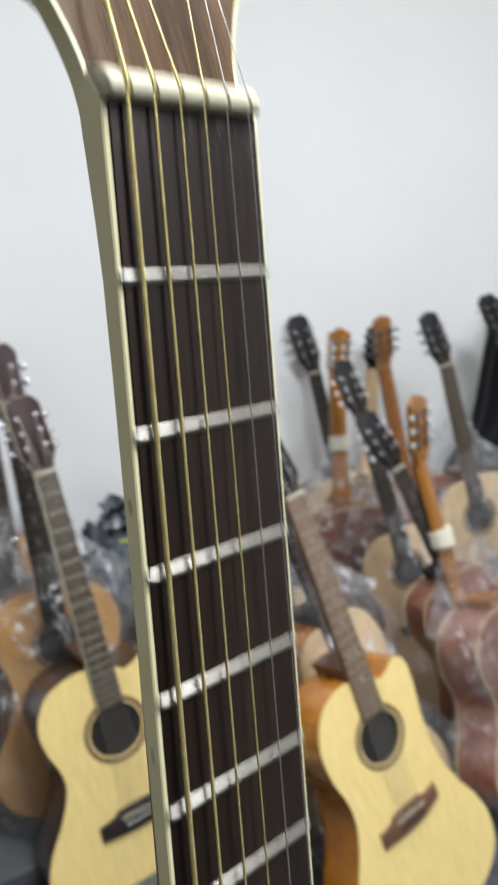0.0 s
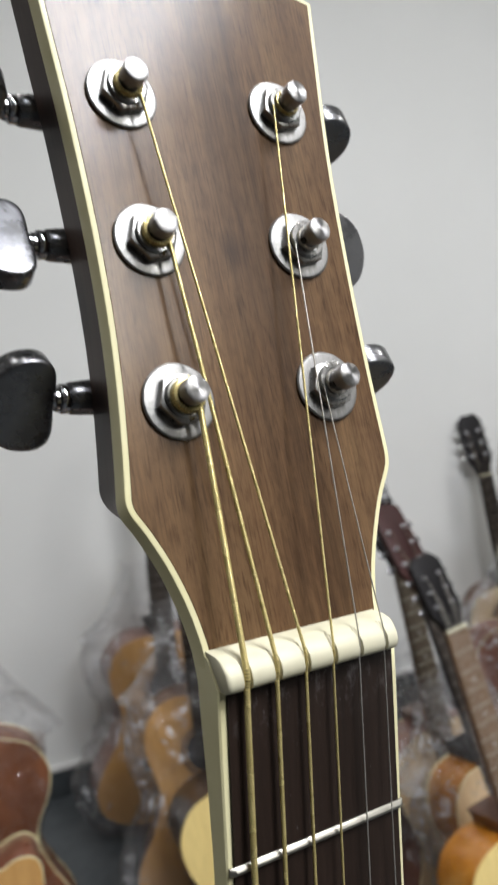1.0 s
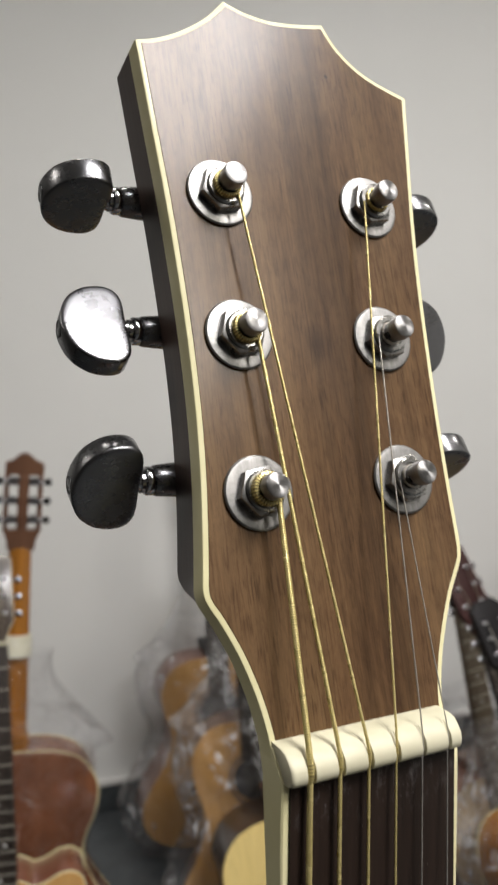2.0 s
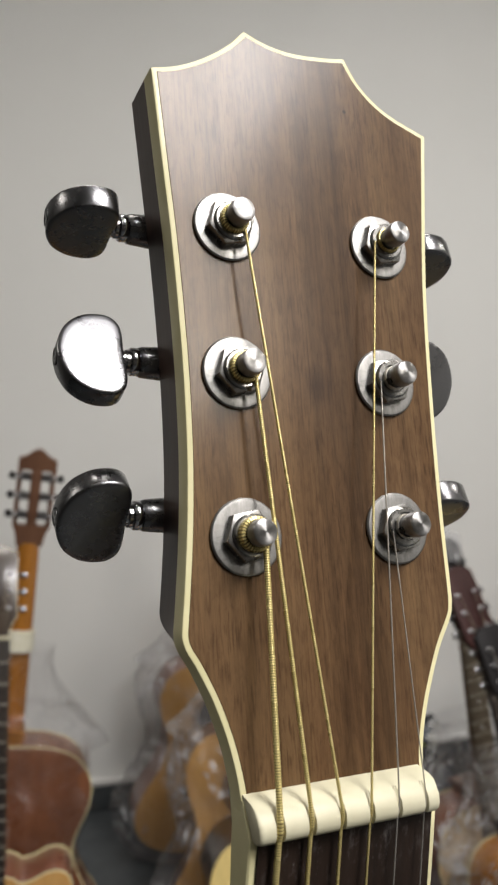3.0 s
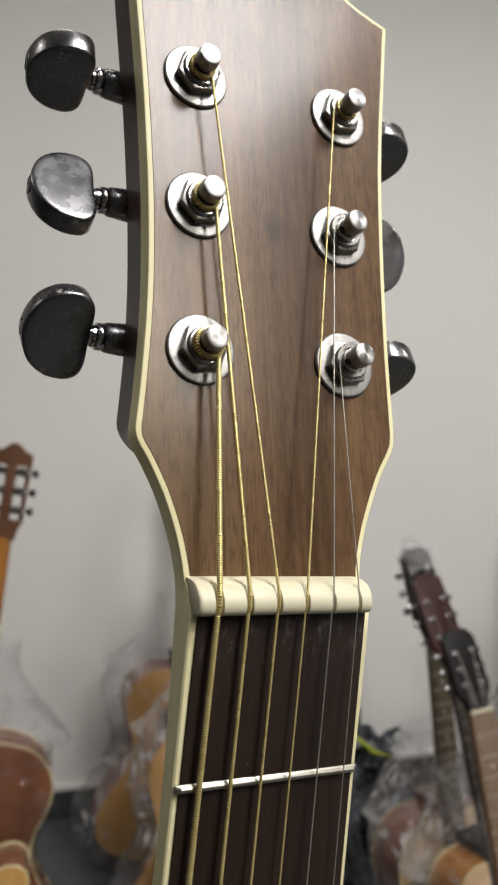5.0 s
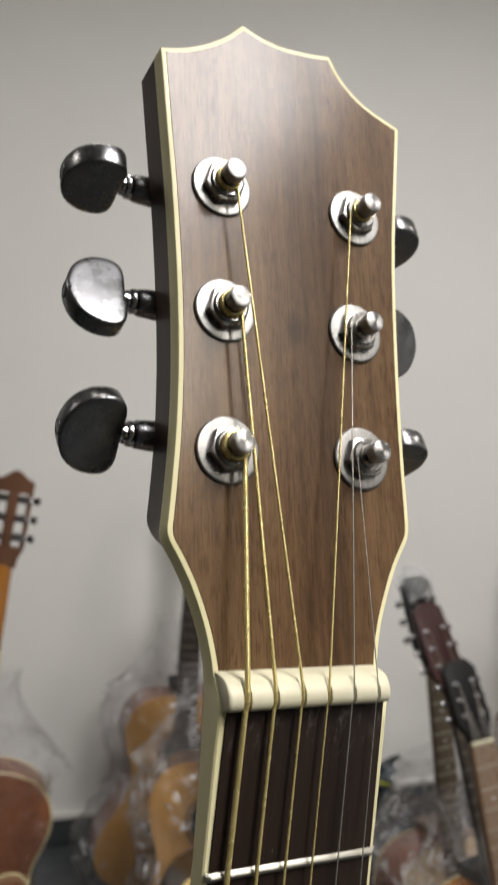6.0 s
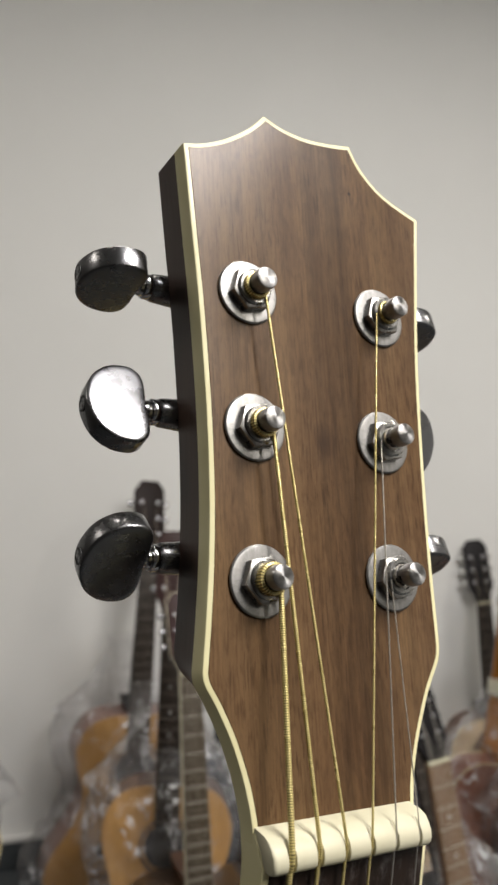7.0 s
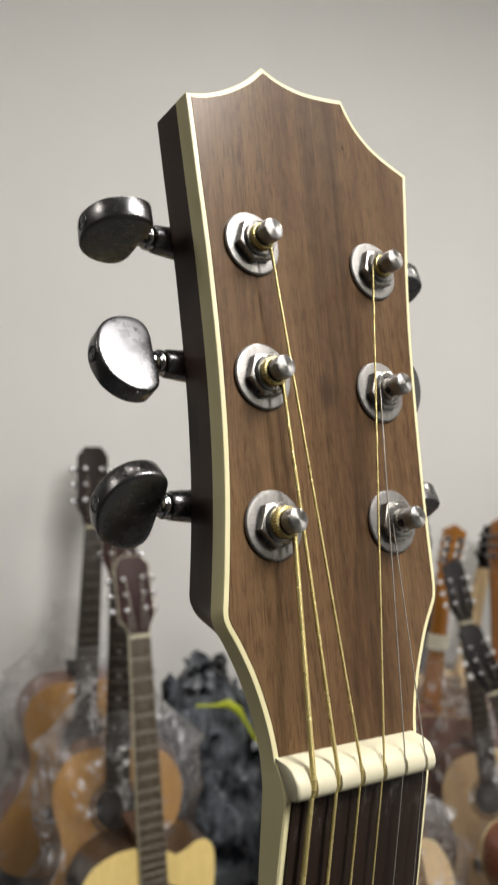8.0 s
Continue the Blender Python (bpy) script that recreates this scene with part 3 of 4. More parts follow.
def steel_guitar(m, label, top, sides, neck, board, head, style="square", key="chrome", cutaway=False, bound=True, strings=True, inlays=True, hole=True, tail=0.86, band=False, slot=False, bound_head=True, head_size=1.0, width=1.0, edge=False, wire=None, pins=None, slim=1.0, clean=False, name="acoustic_guitar", group="stored guitars"):
    g = thing(name, m, label, "guitar", group)
    zt = -0.0065
    length = (tail - 0.36) / 0.505
    outline = body_outline(cutaway, length=length, width=width)
    part("back_and_sides", body_shell(outline, zt - 0.105, zt - 0.0035), sides, g)
    cy = -0.488
    if hole:
        part("soundboard", plate_with_hole(outline, zt - 0.0033, zt, (0, cy), 0.050), top, g, smooth=20)
        # black disc closing the soundhole, painted as the shade inside the body
        part("hole_lining", lathe([(0.0, -0.0005), (0.0502, -0.0005), (0.0502, 0.0001)], 32, None, Matrix.Translation((0, cy, zt - 0.0032))), M_HOLE_SHADE, g)
        part("rosette", ring_bm(0.053, 0.062, zt - 0.001, zt + 0.0006, 0, cy), M_TANBOARD, g)
    else:
        part("soundboard", prism(outline, zt - 0.0033, zt, 0.001), top, g)
    if bound:
        part("binding", tube([(p.x, p.y, zt - 0.0012) for p in outline], 0.0014, 6, None, True), M_IVORY, g)
        part("back_binding", tube([(p.x, p.y, zt - 0.102) for p in outline], 0.0014, 6, None, True), M_IVORY, g)
    part("bridge", bridge_bm(0.078, Matrix.Translation((0, -0.655, zt))), M_BOARD if board is not M_TANBOARD else M_BROWN, g)
    part("saddle", tube([(-0.037, -0.6465, zt + 0.0085), (0.037, -0.6495, zt + 0.0085)], 0.0016, 6), M_NUT, g)
    for k in range(6):
        part("bridge_pin", lathe([(0.0028, 0), (0.0028, 0.003), (0.001, 0.0045)], 8, None, Matrix.Translation((-0.027 + 0.0108 * k, -0.662, zt + 0.008))), pins or M_DULLHEAD, g)
    part("neck", neck_bm(0.0435 * slim, 0.056 * slim, 0.004, -0.362, -0.0065, 0.016, 0.020), neck, g)
    part("heel", prism([Vector((-0.027, -0.335)), (0.027, -0.335), (0.022, -0.362), (-0.022, -0.362)], zt - 0.100, -0.010, 0.003), neck, g)
    wide = lambda y: (0.0435 + 0.0262 * -y) * slim
    part("fretboard", prism([(-0.0218 * slim, 0), (0.0218 * slim, 0), (wide(-0.44) / 2, -0.442), (-wide(-0.44) / 2, -0.442)], -0.0064, 0, 0.0008), board, g)
    if edge:
        a, b = wide(0) / 2, wide(-0.44) / 2
        part("fretboard_binding", prism([(-a - 0.0012, 0), (-a + 0.0002, 0), (-b + 0.0002, -0.4415), (-b - 0.0012, -0.4415)], -0.0064, 0.0003, 0.0003), M_NUT, g)
    for k in range(1, 20):
        y = -fret_at(k)
        shared("fret", CLEAN_FRET_MESH if clean else FRET_MESH, g, Matrix.Translation((0, y, 0)) @ Matrix.Diagonal((wide(y) - 0.001, 1, 1, 1)))
    if inlays:
        for k in (3, 5, 7, 9, 12, 15):
            y = -(fret_at(k) + fret_at(k - 1)) / 2
            for x in (-0.009, 0.009) if k == 12 else (0,):
                shared("inlay_dot", INLAY_MESH, g, Matrix.Translation((x, y, 0)))
    part("nut", box(-0.0218 * slim, 0.0218 * slim, 0, 0.0055, -0.006, 0.0028, edge=0.001), M_NUT, g)
    tilt = Matrix.Translation((0, 0.004, -0.0035)) @ pose(0, 0, 0, -14) @ Matrix.Diagonal((0.5 + head_size / 2, head_size, 1, 1))
    bm = bmesh.new()
    if slot:
        slotted_head(bm, -0.017, 0)
    else:
        prism(spline(HEADS[style], 4, True), -0.015, 0, 0.0008, bm, None, 0.001)
    h = part("headstock", bm, head, g)
    h.matrix_local = tilt
    if bound_head and not slot and cutaway:
        part("head_binding", tube([(p.x, p.y, -0.001) for p in spline(HEADS[style], 4, True)], 0.0010, 6, None, True), M_NUT, h)
    ends = []
    for side in (-1, 1):
        for k, y in enumerate((0.062, 0.100, 0.138)):
            shared("tuner", TUNERS[(key, side)], h, Matrix.Translation((side * 0.0200, y, -0.0002)))
            ends.append(tilt @ Vector((side * 0.0175, y, 0.006)))
    if strings:
        for k in range(6):
            x0, x1 = -0.0175 + 0.007 * k, -0.027 + 0.0108 * k
            end = ends[k] if k < 3 else ends[8 - k]
            part("string", tube([(x1, -0.660, zt + 0.009), (x1, -0.648, zt + 0.0105), (x0, 0.001, 0.0032), end], 0.0006 if k < 4 else 0.00045, 5), wire or M_OLDSTRING, g)
    if band:
        part("tape", tube([(0, -0.165, -0.010), (0, -0.205, -0.0105)], 0.0300, 16), M_TAPE, g, "band of pale paper tape round the neck")
    return g


def film_bag(m, label, tail=0.86, grow=0.022, seed=0, up=0.16, film=None):
    """Loose clear film over a guitar's body, gathered at the neck."""
    bm = bmesh.new()
    rings, seg = [], 64
    outline = body_outline(False, length=(tail - 0.36) / 0.505)
    half = lambda y: max([abs(p.x) for p in outline if abs(p.y - y) < 0.02] or [0.03])
    rows = 44
    for i in range(rows + 1):
        y = -tail - 0.004 + (tail - 0.36 + up + 0.02) * i / rows
        w = half(min(max(y, -tail + 0.012), -0.365)) + grow
        if y > -0.36:
            t = (y + 0.36) / up
            w = 0.14 * max(0.0, 1 - t) ** 1.5 + 0.045 + 0.02 * t
        dep = 0.056 + grow * 0.7 if y < -0.36 else 0.075 - 0.035 * min(1, (y + 0.36) / up)
        ring = []
        for k in range(seg):
            a = 2 * math.pi * k / seg
            ca, sa = math.cos(a), math.sin(a)
            x = w * math.copysign(abs(ca) ** 0.6, ca)
            z = -0.058 + dep * math.copysign(abs(sa) ** 0.6, sa)
            p = Vector((x, y, z))
            q = p * 9 + Vector((seed * 3.1, 0, 0))
            crease = noise.noise(q) * 0.018 + (0.35 - abs(noise.noise(q * 2.3))) * 0.022 + (0.3 - abs(noise.noise(q * 5.1))) * 0.007
            p += Vector((ca, 0, sa)) * max(crease, -grow * 0.5) * (1.0 if y < -0.36 else 0.55)
            ring.append(bm.verts.new(p))
        rings.append(ring)
    ob = thing("plastic_bag", m, label, "plastic bag", "film bags")
    split = next(i for i, ring in enumerate(rings) if ring[0].co.y > -0.36 + up * 0.35)
    for name, some in (("bag_body", rings[: split + 1]), ("gathered_neck", rings[split:])):
        piece = bmesh.new()
        made = [[piece.verts.new(v.co) for v in ring] for ring in some]
        for a, b in zip(made, made[1:]):
            for k in range(seg):
                piece.faces.new((a[k], a[(k + 1) % seg], b[(k + 1) % seg], b[k]))
        if name == "bag_body":
            piece.faces.new(made[0][::-1])
        part(name, piece, film or M_FILM, ob, "crinkled film bunched round the neck" if name == "gathered_neck" else "", 70)
    bm.free()
    return ob


# ---- the guitar in front ----
G = Matrix(((0.946166, 0.124037, 0.298971, 0), (0.294770, 0.051379, -0.954186, 0), (-0.133715, 0.990946, 0.012051, 1.334428), (0, 0, 0, 1)))
HEAD = Matrix.Translation((0, 0, -0.00402)) @ pose(0, 0, 0, -16.59)
MM = 0.001


def wide_main(y):
    return 0.0442 + 0.0248 * -y


def head_outline():
    left = [(-22.2, -3, 1), (-22.2, 5), (-22.6, 9.5), (-24.0, 16.3), (-26.6, 24.3), (-29.9, 31.4), (-32.2, 35.4), (-32.9, 38.2), (-32.5, 42.0), (-31.6, 50), (-30.5, 62), (-29.8, 76), (-29.7, 92), (-30.1, 107), (-31.0, 126), (-32.3, 144), (-33.9, 167.2, 1)]
    top = [(-28.1, 169.0), (-21.3, 172.6), (-14.2, 178.0), (-9.0, 183.6, 1), (-3.1, 181.6), (4.4, 180.9), (13.4, 182.0), (20.2, 183.4, 1), (24.3, 176.4), (31.9, 170.2), (44.3, 165.6, 1)]
    right = [(41.6, 144.3), (39.4, 126.3), (37.9, 109.2), (36.6, 85), (35.9, 62.3), (35.85, 45.0), (35.6, 40.6), (34.6, 37.6), (30.5, 30.8), (26.3, 21.3), (23.8, 13.7), (22.6, 6.9), (22.2, -3, 1)]
    return [p * MM for p in spline(left + top + right, 4, True)]


def knob_mesh(side):
    """A kidney-shaped chrome button on its shaft, along x outwards from the origin, its face along z."""
    bm = bmesh.new()
    pts = [Vector((side * p.x * MM, p.y * MM)) for p in spline([(0.25, -6.5), (0.35, 0.0), (0.25, 6.5), (1.5, 9.7), (4.6, 11.1), (9.6, 10.3), (13.9, 6.6), (15.8, 0.0), (13.9, -6.6), (9.6, -10.3), (4.6, -11.1), (1.5, -9.7)], 6, True)]
    pts = ccw(pts)
    rings = []
    for z, d in ((-3.12, 2.0), (-3.05, 0.95), (-2.95, 0.45), (-2.7, 0.12), (-2.35, 0.0), (2.35, 0.0), (2.7, 0.12), (2.95, 0.45), (3.05, 0.95), (3.12, 2.0)):
        rings.append([bm.verts.new((p.x, p.y, z * MM)) for p in inset(pts, d * MM)])
    n = len(pts)
    for a, b in zip(rings, rings[1:]):
        for i in range(n):
            bm.faces.new((a[i], a[(i + 1) % n], b[(i + 1) % n], b[i]))
    bm.faces.new(rings[-1])
    bm.faces.new(rings[0][::-1])
    return mesh_of("button", bm, M_BUTTON, 50)


def turned(profile, axis_to_x, seg=20):
    m = pose(0, 0, 0, 0, 90 * axis_to_x, 0)
    return lathe([(r * MM, z * MM) for r, z in profile], seg, None, m)


def main_guitar():
    g = thing("guitar_in_front", G, "acoustic guitar with walnut-faced headstock and cream binding", "guitar")
    outline = head_outline()
    bm = bmesh.new()
    rings = []
    for z, d in ((-16.0, 1.0), (-15.0, 0.80), (-12.5, 0.55), (-9.0, 0.28), (-5.3, 0.0)):
        ring = []
        for p in ccw(outline):
            # below the shoulders the back rounds off into the neck
            k = min(1.0, max(0.0, (0.0435 - p.y) / 0.016))
            k = k * k * (3 - 2 * k)
            rim = 0.0010 if z == -16.0 else 0.0
            pull = 0.0135 * d * k + rim
            ring.append(bm.verts.new((p.x - math.copysign(min(pull, abs(p.x)), p.x), p.y, z * MM)))
        rings.append(ring)
    n = len(rings[0])
    for a, b in zip(rings, rings[1:]):
        for i in range(n):
            bm.faces.new((a[i], a[(i + 1) % n], b[(i + 1) % n], b[i]))
    bm.faces.new(rings[-1])
    bm.faces.new(rings[0][::-1])
    core = part("headstock", bm, M_BACKWOOD, g, "dark mahogany headstock")
    core.matrix_local = HEAD
    part("head_binding", prism(outline, -0.0053, -0.00015, 0.0005), M_IVORY, core, "cream plastic binding")
    part("veneer", prism([p for p in inset(ccw(outline), 0.00135)], -0.0010, 0.0, 0.00012), M_WALNUT, core, "oiled walnut veneer with dark streaks", 0)
    # neck and fretboard
    part("neck", neck_bm(0.0380, 0.050, -0.004, -0.362, -0.0054, 0.0140, 0.018), M_BACKWOOD, g, "dark mahogany neck")
    end = -0.452
    a, b = wide_main(0) / 2, wide_main(end) / 2
    bm = bmesh.new()
    rows = []
    for y, low, top in ((0.0055, -10.7, -5.0), (0.0, -9.1, -0.6), (-0.006, -8.4, -0.6), (-0.014, -7.6, -0.6), (-0.024, -6.8, -0.6), (-0.036, -6.2, -0.6), (-0.055, -5.8, -0.6), (-0.08, -5.7, -0.6), (end, -5.6, -0.6)):
        w = wide_main(min(y, 0)) / 2 + 0.0003 * max(0.0, min(1.0, (0.0055 - y) / 0.0085, (0.036 + y) / 0.024))
        rows.append([bm.verts.new(p) for p in ((-w, y, low * MM), (-w, y, (top - 0.35) * MM), (-w + 0.0004, y, top * MM), (w - 0.0004, y, top * MM), (w, y, (top - 0.35) * MM), (w, y, low * MM))])
    for r0, r1 in zip(rows, rows[1:]):
        for i in range(6):
            bm.faces.new((r0[i], r0[(i + 1) % 6], r1[(i + 1) % 6], r1[i]))
    bm.faces.new(rows[0])
    bm.faces.new(rows[-1][::-1])
    part("fretboard_binding", bm, M_IVORY, g, "cream plastic binding along the fretboard", 40)
    a, b = a - 0.0014, b - 0.0014
    part("fretboard", prism([(-a, 0), (a, 0), (b, end), (-b, end)], -0.0030, 0, 0.0001), M_BOARD_FRONT, g, "dark rosewood fretboard")
    for k in range(1, 20):
        y, w = -fret_at(k), wide_main(-fret_at(k)) / 2 - 0.0003
        bm = bmesh.new()
        prof = [(-0.92, -0.3), (-0.92, 0.25), (-0.62, 0.75), (-0.2, 1.0), (0.2, 1.0), (0.62, 0.75), (0.92, 0.25), (0.92, -0.3)]
        ends = []
        for x, s in ((-w, 0.15), (-w + 0.0011, 1.0), (w - 0.0011, 1.0), (w, 0.15)):
            ends.append([bm.verts.new((x, y + p * MM, q * MM * (s if q > 0 else 1))) for p, q in prof])
        for r0, r1 in zip(ends, ends[1:]):
            for i in range(len(prof)):
                bm.faces.new((r0[i], r0[(i + 1) % 8], r1[(i + 1) % 8], r1[i]))
        bm.faces.new(ends[0])
        bm.faces.new(ends[-1][::-1])
        part("fret", bm, M_FRET, g)
    for k in (3, 5, 7, 9, 12):
        y = -(fret_at(k) + fret_at(k - 1)) / 2
        part("side_dot", lathe([(0.0008, 0), (0.0008, 0.0003)], 12, None, Matrix.Translation((-wide_main(y) / 2 + 0.0002, y, -0.0034)) @ pose(0, 0, 0, 0, -90, 0)), M_SIDEDOT, g, "small brown position dot")
    # nut with its six slots
    at = [-17.3, -10.3, -3.3, 3.6, 10.4, 17.2]
    bm = bmesh.new()
    prof = [(0.0, -3.0), (0.0, 1.3), (0.35, 2.1), (1.1, 2.6), (2.2, 2.75), (3.7, 2.35), (5.1, 1.2), (6.1, -0.3), (6.6, -2.2), (6.7, -6.8)]
    left, right, soft = -21.8, 20.8, 1.0
    xs = [left + soft * q for q in (0, 0.04, 0.12, 0.25, 0.45, 0.7, 1.0)] + [right - soft * q for q in (0, 0.04, 0.12, 0.25, 0.45, 0.7, 1.0)]
    widths = (0.80, 0.66, 0.54, 0.44, 0.32, 0.28)
    for c, r in zip(at, widths):
        xs += [c - r - 0.2, c - r, c, c + r, c + r + 0.2]
    xs = sorted(xs + [(p + q) / 2 for p, q in zip(at, at[1:])])
    rows = []
    for x in xs:
        near = min(abs(x - c) / r for c, r in zip(at, widths))
        cut = 0.85 if near < 0.05 else 0.70 if near < 1.05 else 0.0
        e = min(1.0, min(x - left, right - x) / soft)
        f = 0.86 + 0.14 * math.sqrt(max(0.0, 1 - (1 - e) ** 2))
        rows.append([bm.verts.new((x * MM, (3.4 + (p - 3.4) * (0.8 + 0.2 * f)) * MM, (q - cut if q > 0.4 else q) * MM if q < 0 else (q - cut + 3.0) * f * MM - 3.0 * MM)) for p, q in prof])
    for r0, r1 in zip(rows, rows[1:]):
        for i in range(len(prof) - 1):
            bm.faces.new((r0[i], r0[i + 1], r1[i + 1], r1[i]))
    bm.faces.new(rows[0])
    bm.faces.new(rows[-1][::-1])
    part("nut", bm, M_NUT, g, "ivory bone nut with six string slots", 40)
    # tuning machines
    posts = {-1: [(-17.3, 129.2), (-17.2, 94.2), (-17.5, 57.9)], 1: [(24.6, 130.0), (22.2, 94.3), (21.4, 59.0)]}
    spins = {-1: (83, -17, 45), 1: (78, 12, 72)}
    inner = {-1: (-39.0, -37.5, -38.2), 1: (44.4, 41.2, 40.2)}
    shaft_v = {-1: (135.0, 101.3, 65.1), 1: (136.6, 101.8, 66.0)}
    knobs = {s: knob_mesh(s) for s in (-1, 1)}
    hexa = [Vector((5.9 * MM * math.cos(radians(60 * k + 12)), 5.9 * MM * math.sin(radians(60 * k + 12)))) for k in range(6)]
    for s in (-1, 1):
        for k in range(3):
            u, v = posts[s][k]
            spot = HEAD @ Matrix.Translation((u * MM, v * MM, 0.0001))
            wound = s < 0 or k == 0
            post = part("tuning_machine", lathe([(r * MM, z * MM) for r, z in ((2.9, 0.2), (2.9, 3.2), (2.5, 3.6), (2.2, 4.6), (2.15, 6.0), (2.35, 6.3), (2.75, 6.6), (2.85, 7.0), (2.85, 9.0), (2.80, 9.40), (2.66, 9.68), (2.40, 9.82), (1.8, 9.90), (0.9, 9.95), (0.05, 9.96))], 32), M_CAP, g, "steel tuning post")
            post.matrix_local = spot
            part("washer", lathe([(r * MM, z * MM) for r, z in ((4.5, 0.0), (8.0, 0.0), (8.35, 0.2), (8.35, 0.55), (8.0, 0.85), (7.2, 0.95), (4.5, 0.85))], 40), M_SATIN, post, "round steel washer")
            bm = prism(hexa, 0.0008, 0.0033, 0.0005)
            lathe([(r * MM, z * MM) for r, z in ((4.6, 3.1), (4.6, 3.8), (4.2, 4.2), (3.4, 4.2), (3.2, 3.4))], 24, bm)
            part("hex_nut", bm, M_NUTSTEEL, post, "hexagonal chrome nut")
            turns = 3.2 if wound else 4.5
            r_str = (0.50, 0.55, 0.68)[k] if s < 0 else (0.34, 0.22, 0.20)[k]
            coil = []
            per = 128 if wound else 24
            for j in range(int(turns * per)):
                a = 2 * math.pi * j / per
                coil.append(((2.5 + r_str) * MM * math.cos(a * -s), (2.5 + r_str) * MM * math.sin(a * -s), (4.0 + (turns - j / per) * r_str * 0.9) * MM))
            beads = [r_str * MM * (1.0 if j % 4 or not wound else 0.84) for j in range(len(coil))]
            bm = tube(coil, beads, 6)
            for i, fc in enumerate(bm.faces):
                if wound and i // 6 % 4 in (0, 3):
                    fc.material_index = 1
            part("string_wrap", bm, (M_GOLD, M_GROOVE_SHADE) if wound else M_STEEL, post)
            if not wound:
                # solid black rod drawn for the shade in the string hole
                part("string_hole", tube([(-2.6 * MM, -1.2 * MM, 5.5 * MM), (2.6 * MM, 1.2 * MM, 5.5 * MM)], 0.85 * MM, 12), M_HOLE_SHADE, post, "near-black rod standing in for the shaded string hole")
            # behind the head: gear case, shaft and button
            base = HEAD @ Matrix.Translation((0, shaft_v[s][k] * MM, -0.0185))
            x_in = inner[s][k]
            case = part("gear_case", box(-0.0085, 0.0085, -0.016, 0.006, -0.0022, 0.0024, edge=0.001), M_CHROME, post, "chrome gear case behind the head")
            case.matrix_parent_inverse = Matrix()
            case.matrix_local = spot.inverted() @ base @ Matrix.Translation((u * MM, 0, 0))
            a0 = u * MM + s * 0.006
            edge = x_in * MM
            bm = tube([(a0, 0, 0), (edge - s * 0.0066, 0, 0), (edge - s * 0.0042, 0, 0), (edge - s * 0.0036, 0, 0), (edge - s * 0.0034, 0, 0)], [r * MM for r in (4.4, 3.85, 3.65, 3.4, 2.9)], 28)
            arm = part("shaft", bm, M_BUTTON, post)
            arm.matrix_local = spot.inverted() @ base
            bm = tube([((x_in + s * q) * MM, 0, 0) for q in (-3.6, -3.3, -3.0, -1.9, -1.6, -1.5, -1.2, -0.5, -0.2, 0.6)], [r * MM for r in (2.9, 3.25, 3.35, 3.35, 3.2, 2.55, 2.75, 2.75, 2.5, 2.4)], 24)
            collar = part("collar", bm, M_CHROME, post)
            collar.matrix_local = spot.inverted() @ base
            knob = shared("button", knobs[s], post, spot.inverted() @ base @ Matrix.Translation((x_in * MM, 0, 0)) @ pose(0, 0, 0, spins[s][k]))
            tagged(knob, "polished chrome kidney-shaped button")
            part("screw", turned([(2.05, -0.4), (2.05, 0.10), (1.85, 0.12), (1.75, 0.02), (0.9, 0.02), (0.7, 0.06), (0, 0.06)], s), M_SCREW, post, "recessed screw").matrix_local = spot.inverted() @ base @ Matrix.Translation(((x_in + s * 15.72) * MM, 0, 0))
    # strings
    radii = [0.66, 0.48, 0.36, 0.27, 0.18, 0.15]
    low = [-25.5, -15.3, -5.1, 5.1, 15.3, 25.5]
    for k in range(6):
        s = -1 if k < 3 else 1
        u, v = posts[s][2 - k if k < 3 else k - 3]
        side = 2.3 if k < 3 else 4.1
        end = HEAD @ Vector(((u - s * side) * MM, (v - 1.0) * MM, (4.6 + 0.5 * radii[k]) * MM))
        x0 = at[k]
        z0 = 2.10
        pts = [Vector((low[k] * MM, -0.648, 0.0055)), Vector((x0 * MM, 0.0004, (z0 - 0.40) * MM)), Vector((x0 * MM, 0.0022, z0 * MM)), Vector((x0 * MM, 0.0042, (z0 - 0.15) * MM)), end]
        if k < 4:
            path, rr = [], []
            pitch = (0.52, 0.45, 0.40, 0.36)[k] * MM
            for p, q in zip(pts, pts[1:]):
                if p is pts[0]:
                    # the far end of the string, out of view, is plain
                    path.append(p), rr.append(radii[k] * MM)
                    p = p + (q - p) * 0.62
                turns = max(1, int((q - p).length / pitch))
                for j in range(turns):
                    for at_turn, swell in ((0.0, 0.93), (0.14, 1.02), (0.86, 1.02)):
                        path.append(p.lerp(q, (j + at_turn) / turns))
                        rr.append(radii[k] * MM * swell)
            path.append(end), rr.append(radii[k] * MM)
            bm = tube(path, rr, 8)
            for i, fc in enumerate(bm.faces):
                span = i // 8
                if span + 1 < len(rr) and min(rr[span], rr[span + 1]) < 0.95 * radii[k] * MM:
                    fc.material_index = 1
        else:
            bm = tube(pts, radii[k] * MM, 8)
        part("string", bm, (M_GOLD, M_GROOVE_SHADE) if k < 4 else M_STEEL, g, "wound bronze string" if k < 4 else "plain steel string", 80)
    # body, below the view
    zt = -0.0068
    shape = body_outline(True)
    part("back_and_sides", body_shell(shape, zt - 0.105, zt - 0.0035), M_BROWN, g)
    part("soundboard", plate_with_hole(shape, zt - 0.0033, zt, (0, -0.488), 0.050), M_SPRUCE, g, smooth=20)
    part("binding", tube([(p.x, p.y, zt - 0.0012) for p in shape], 0.0026, 6, None, True), M_IVORY, g)
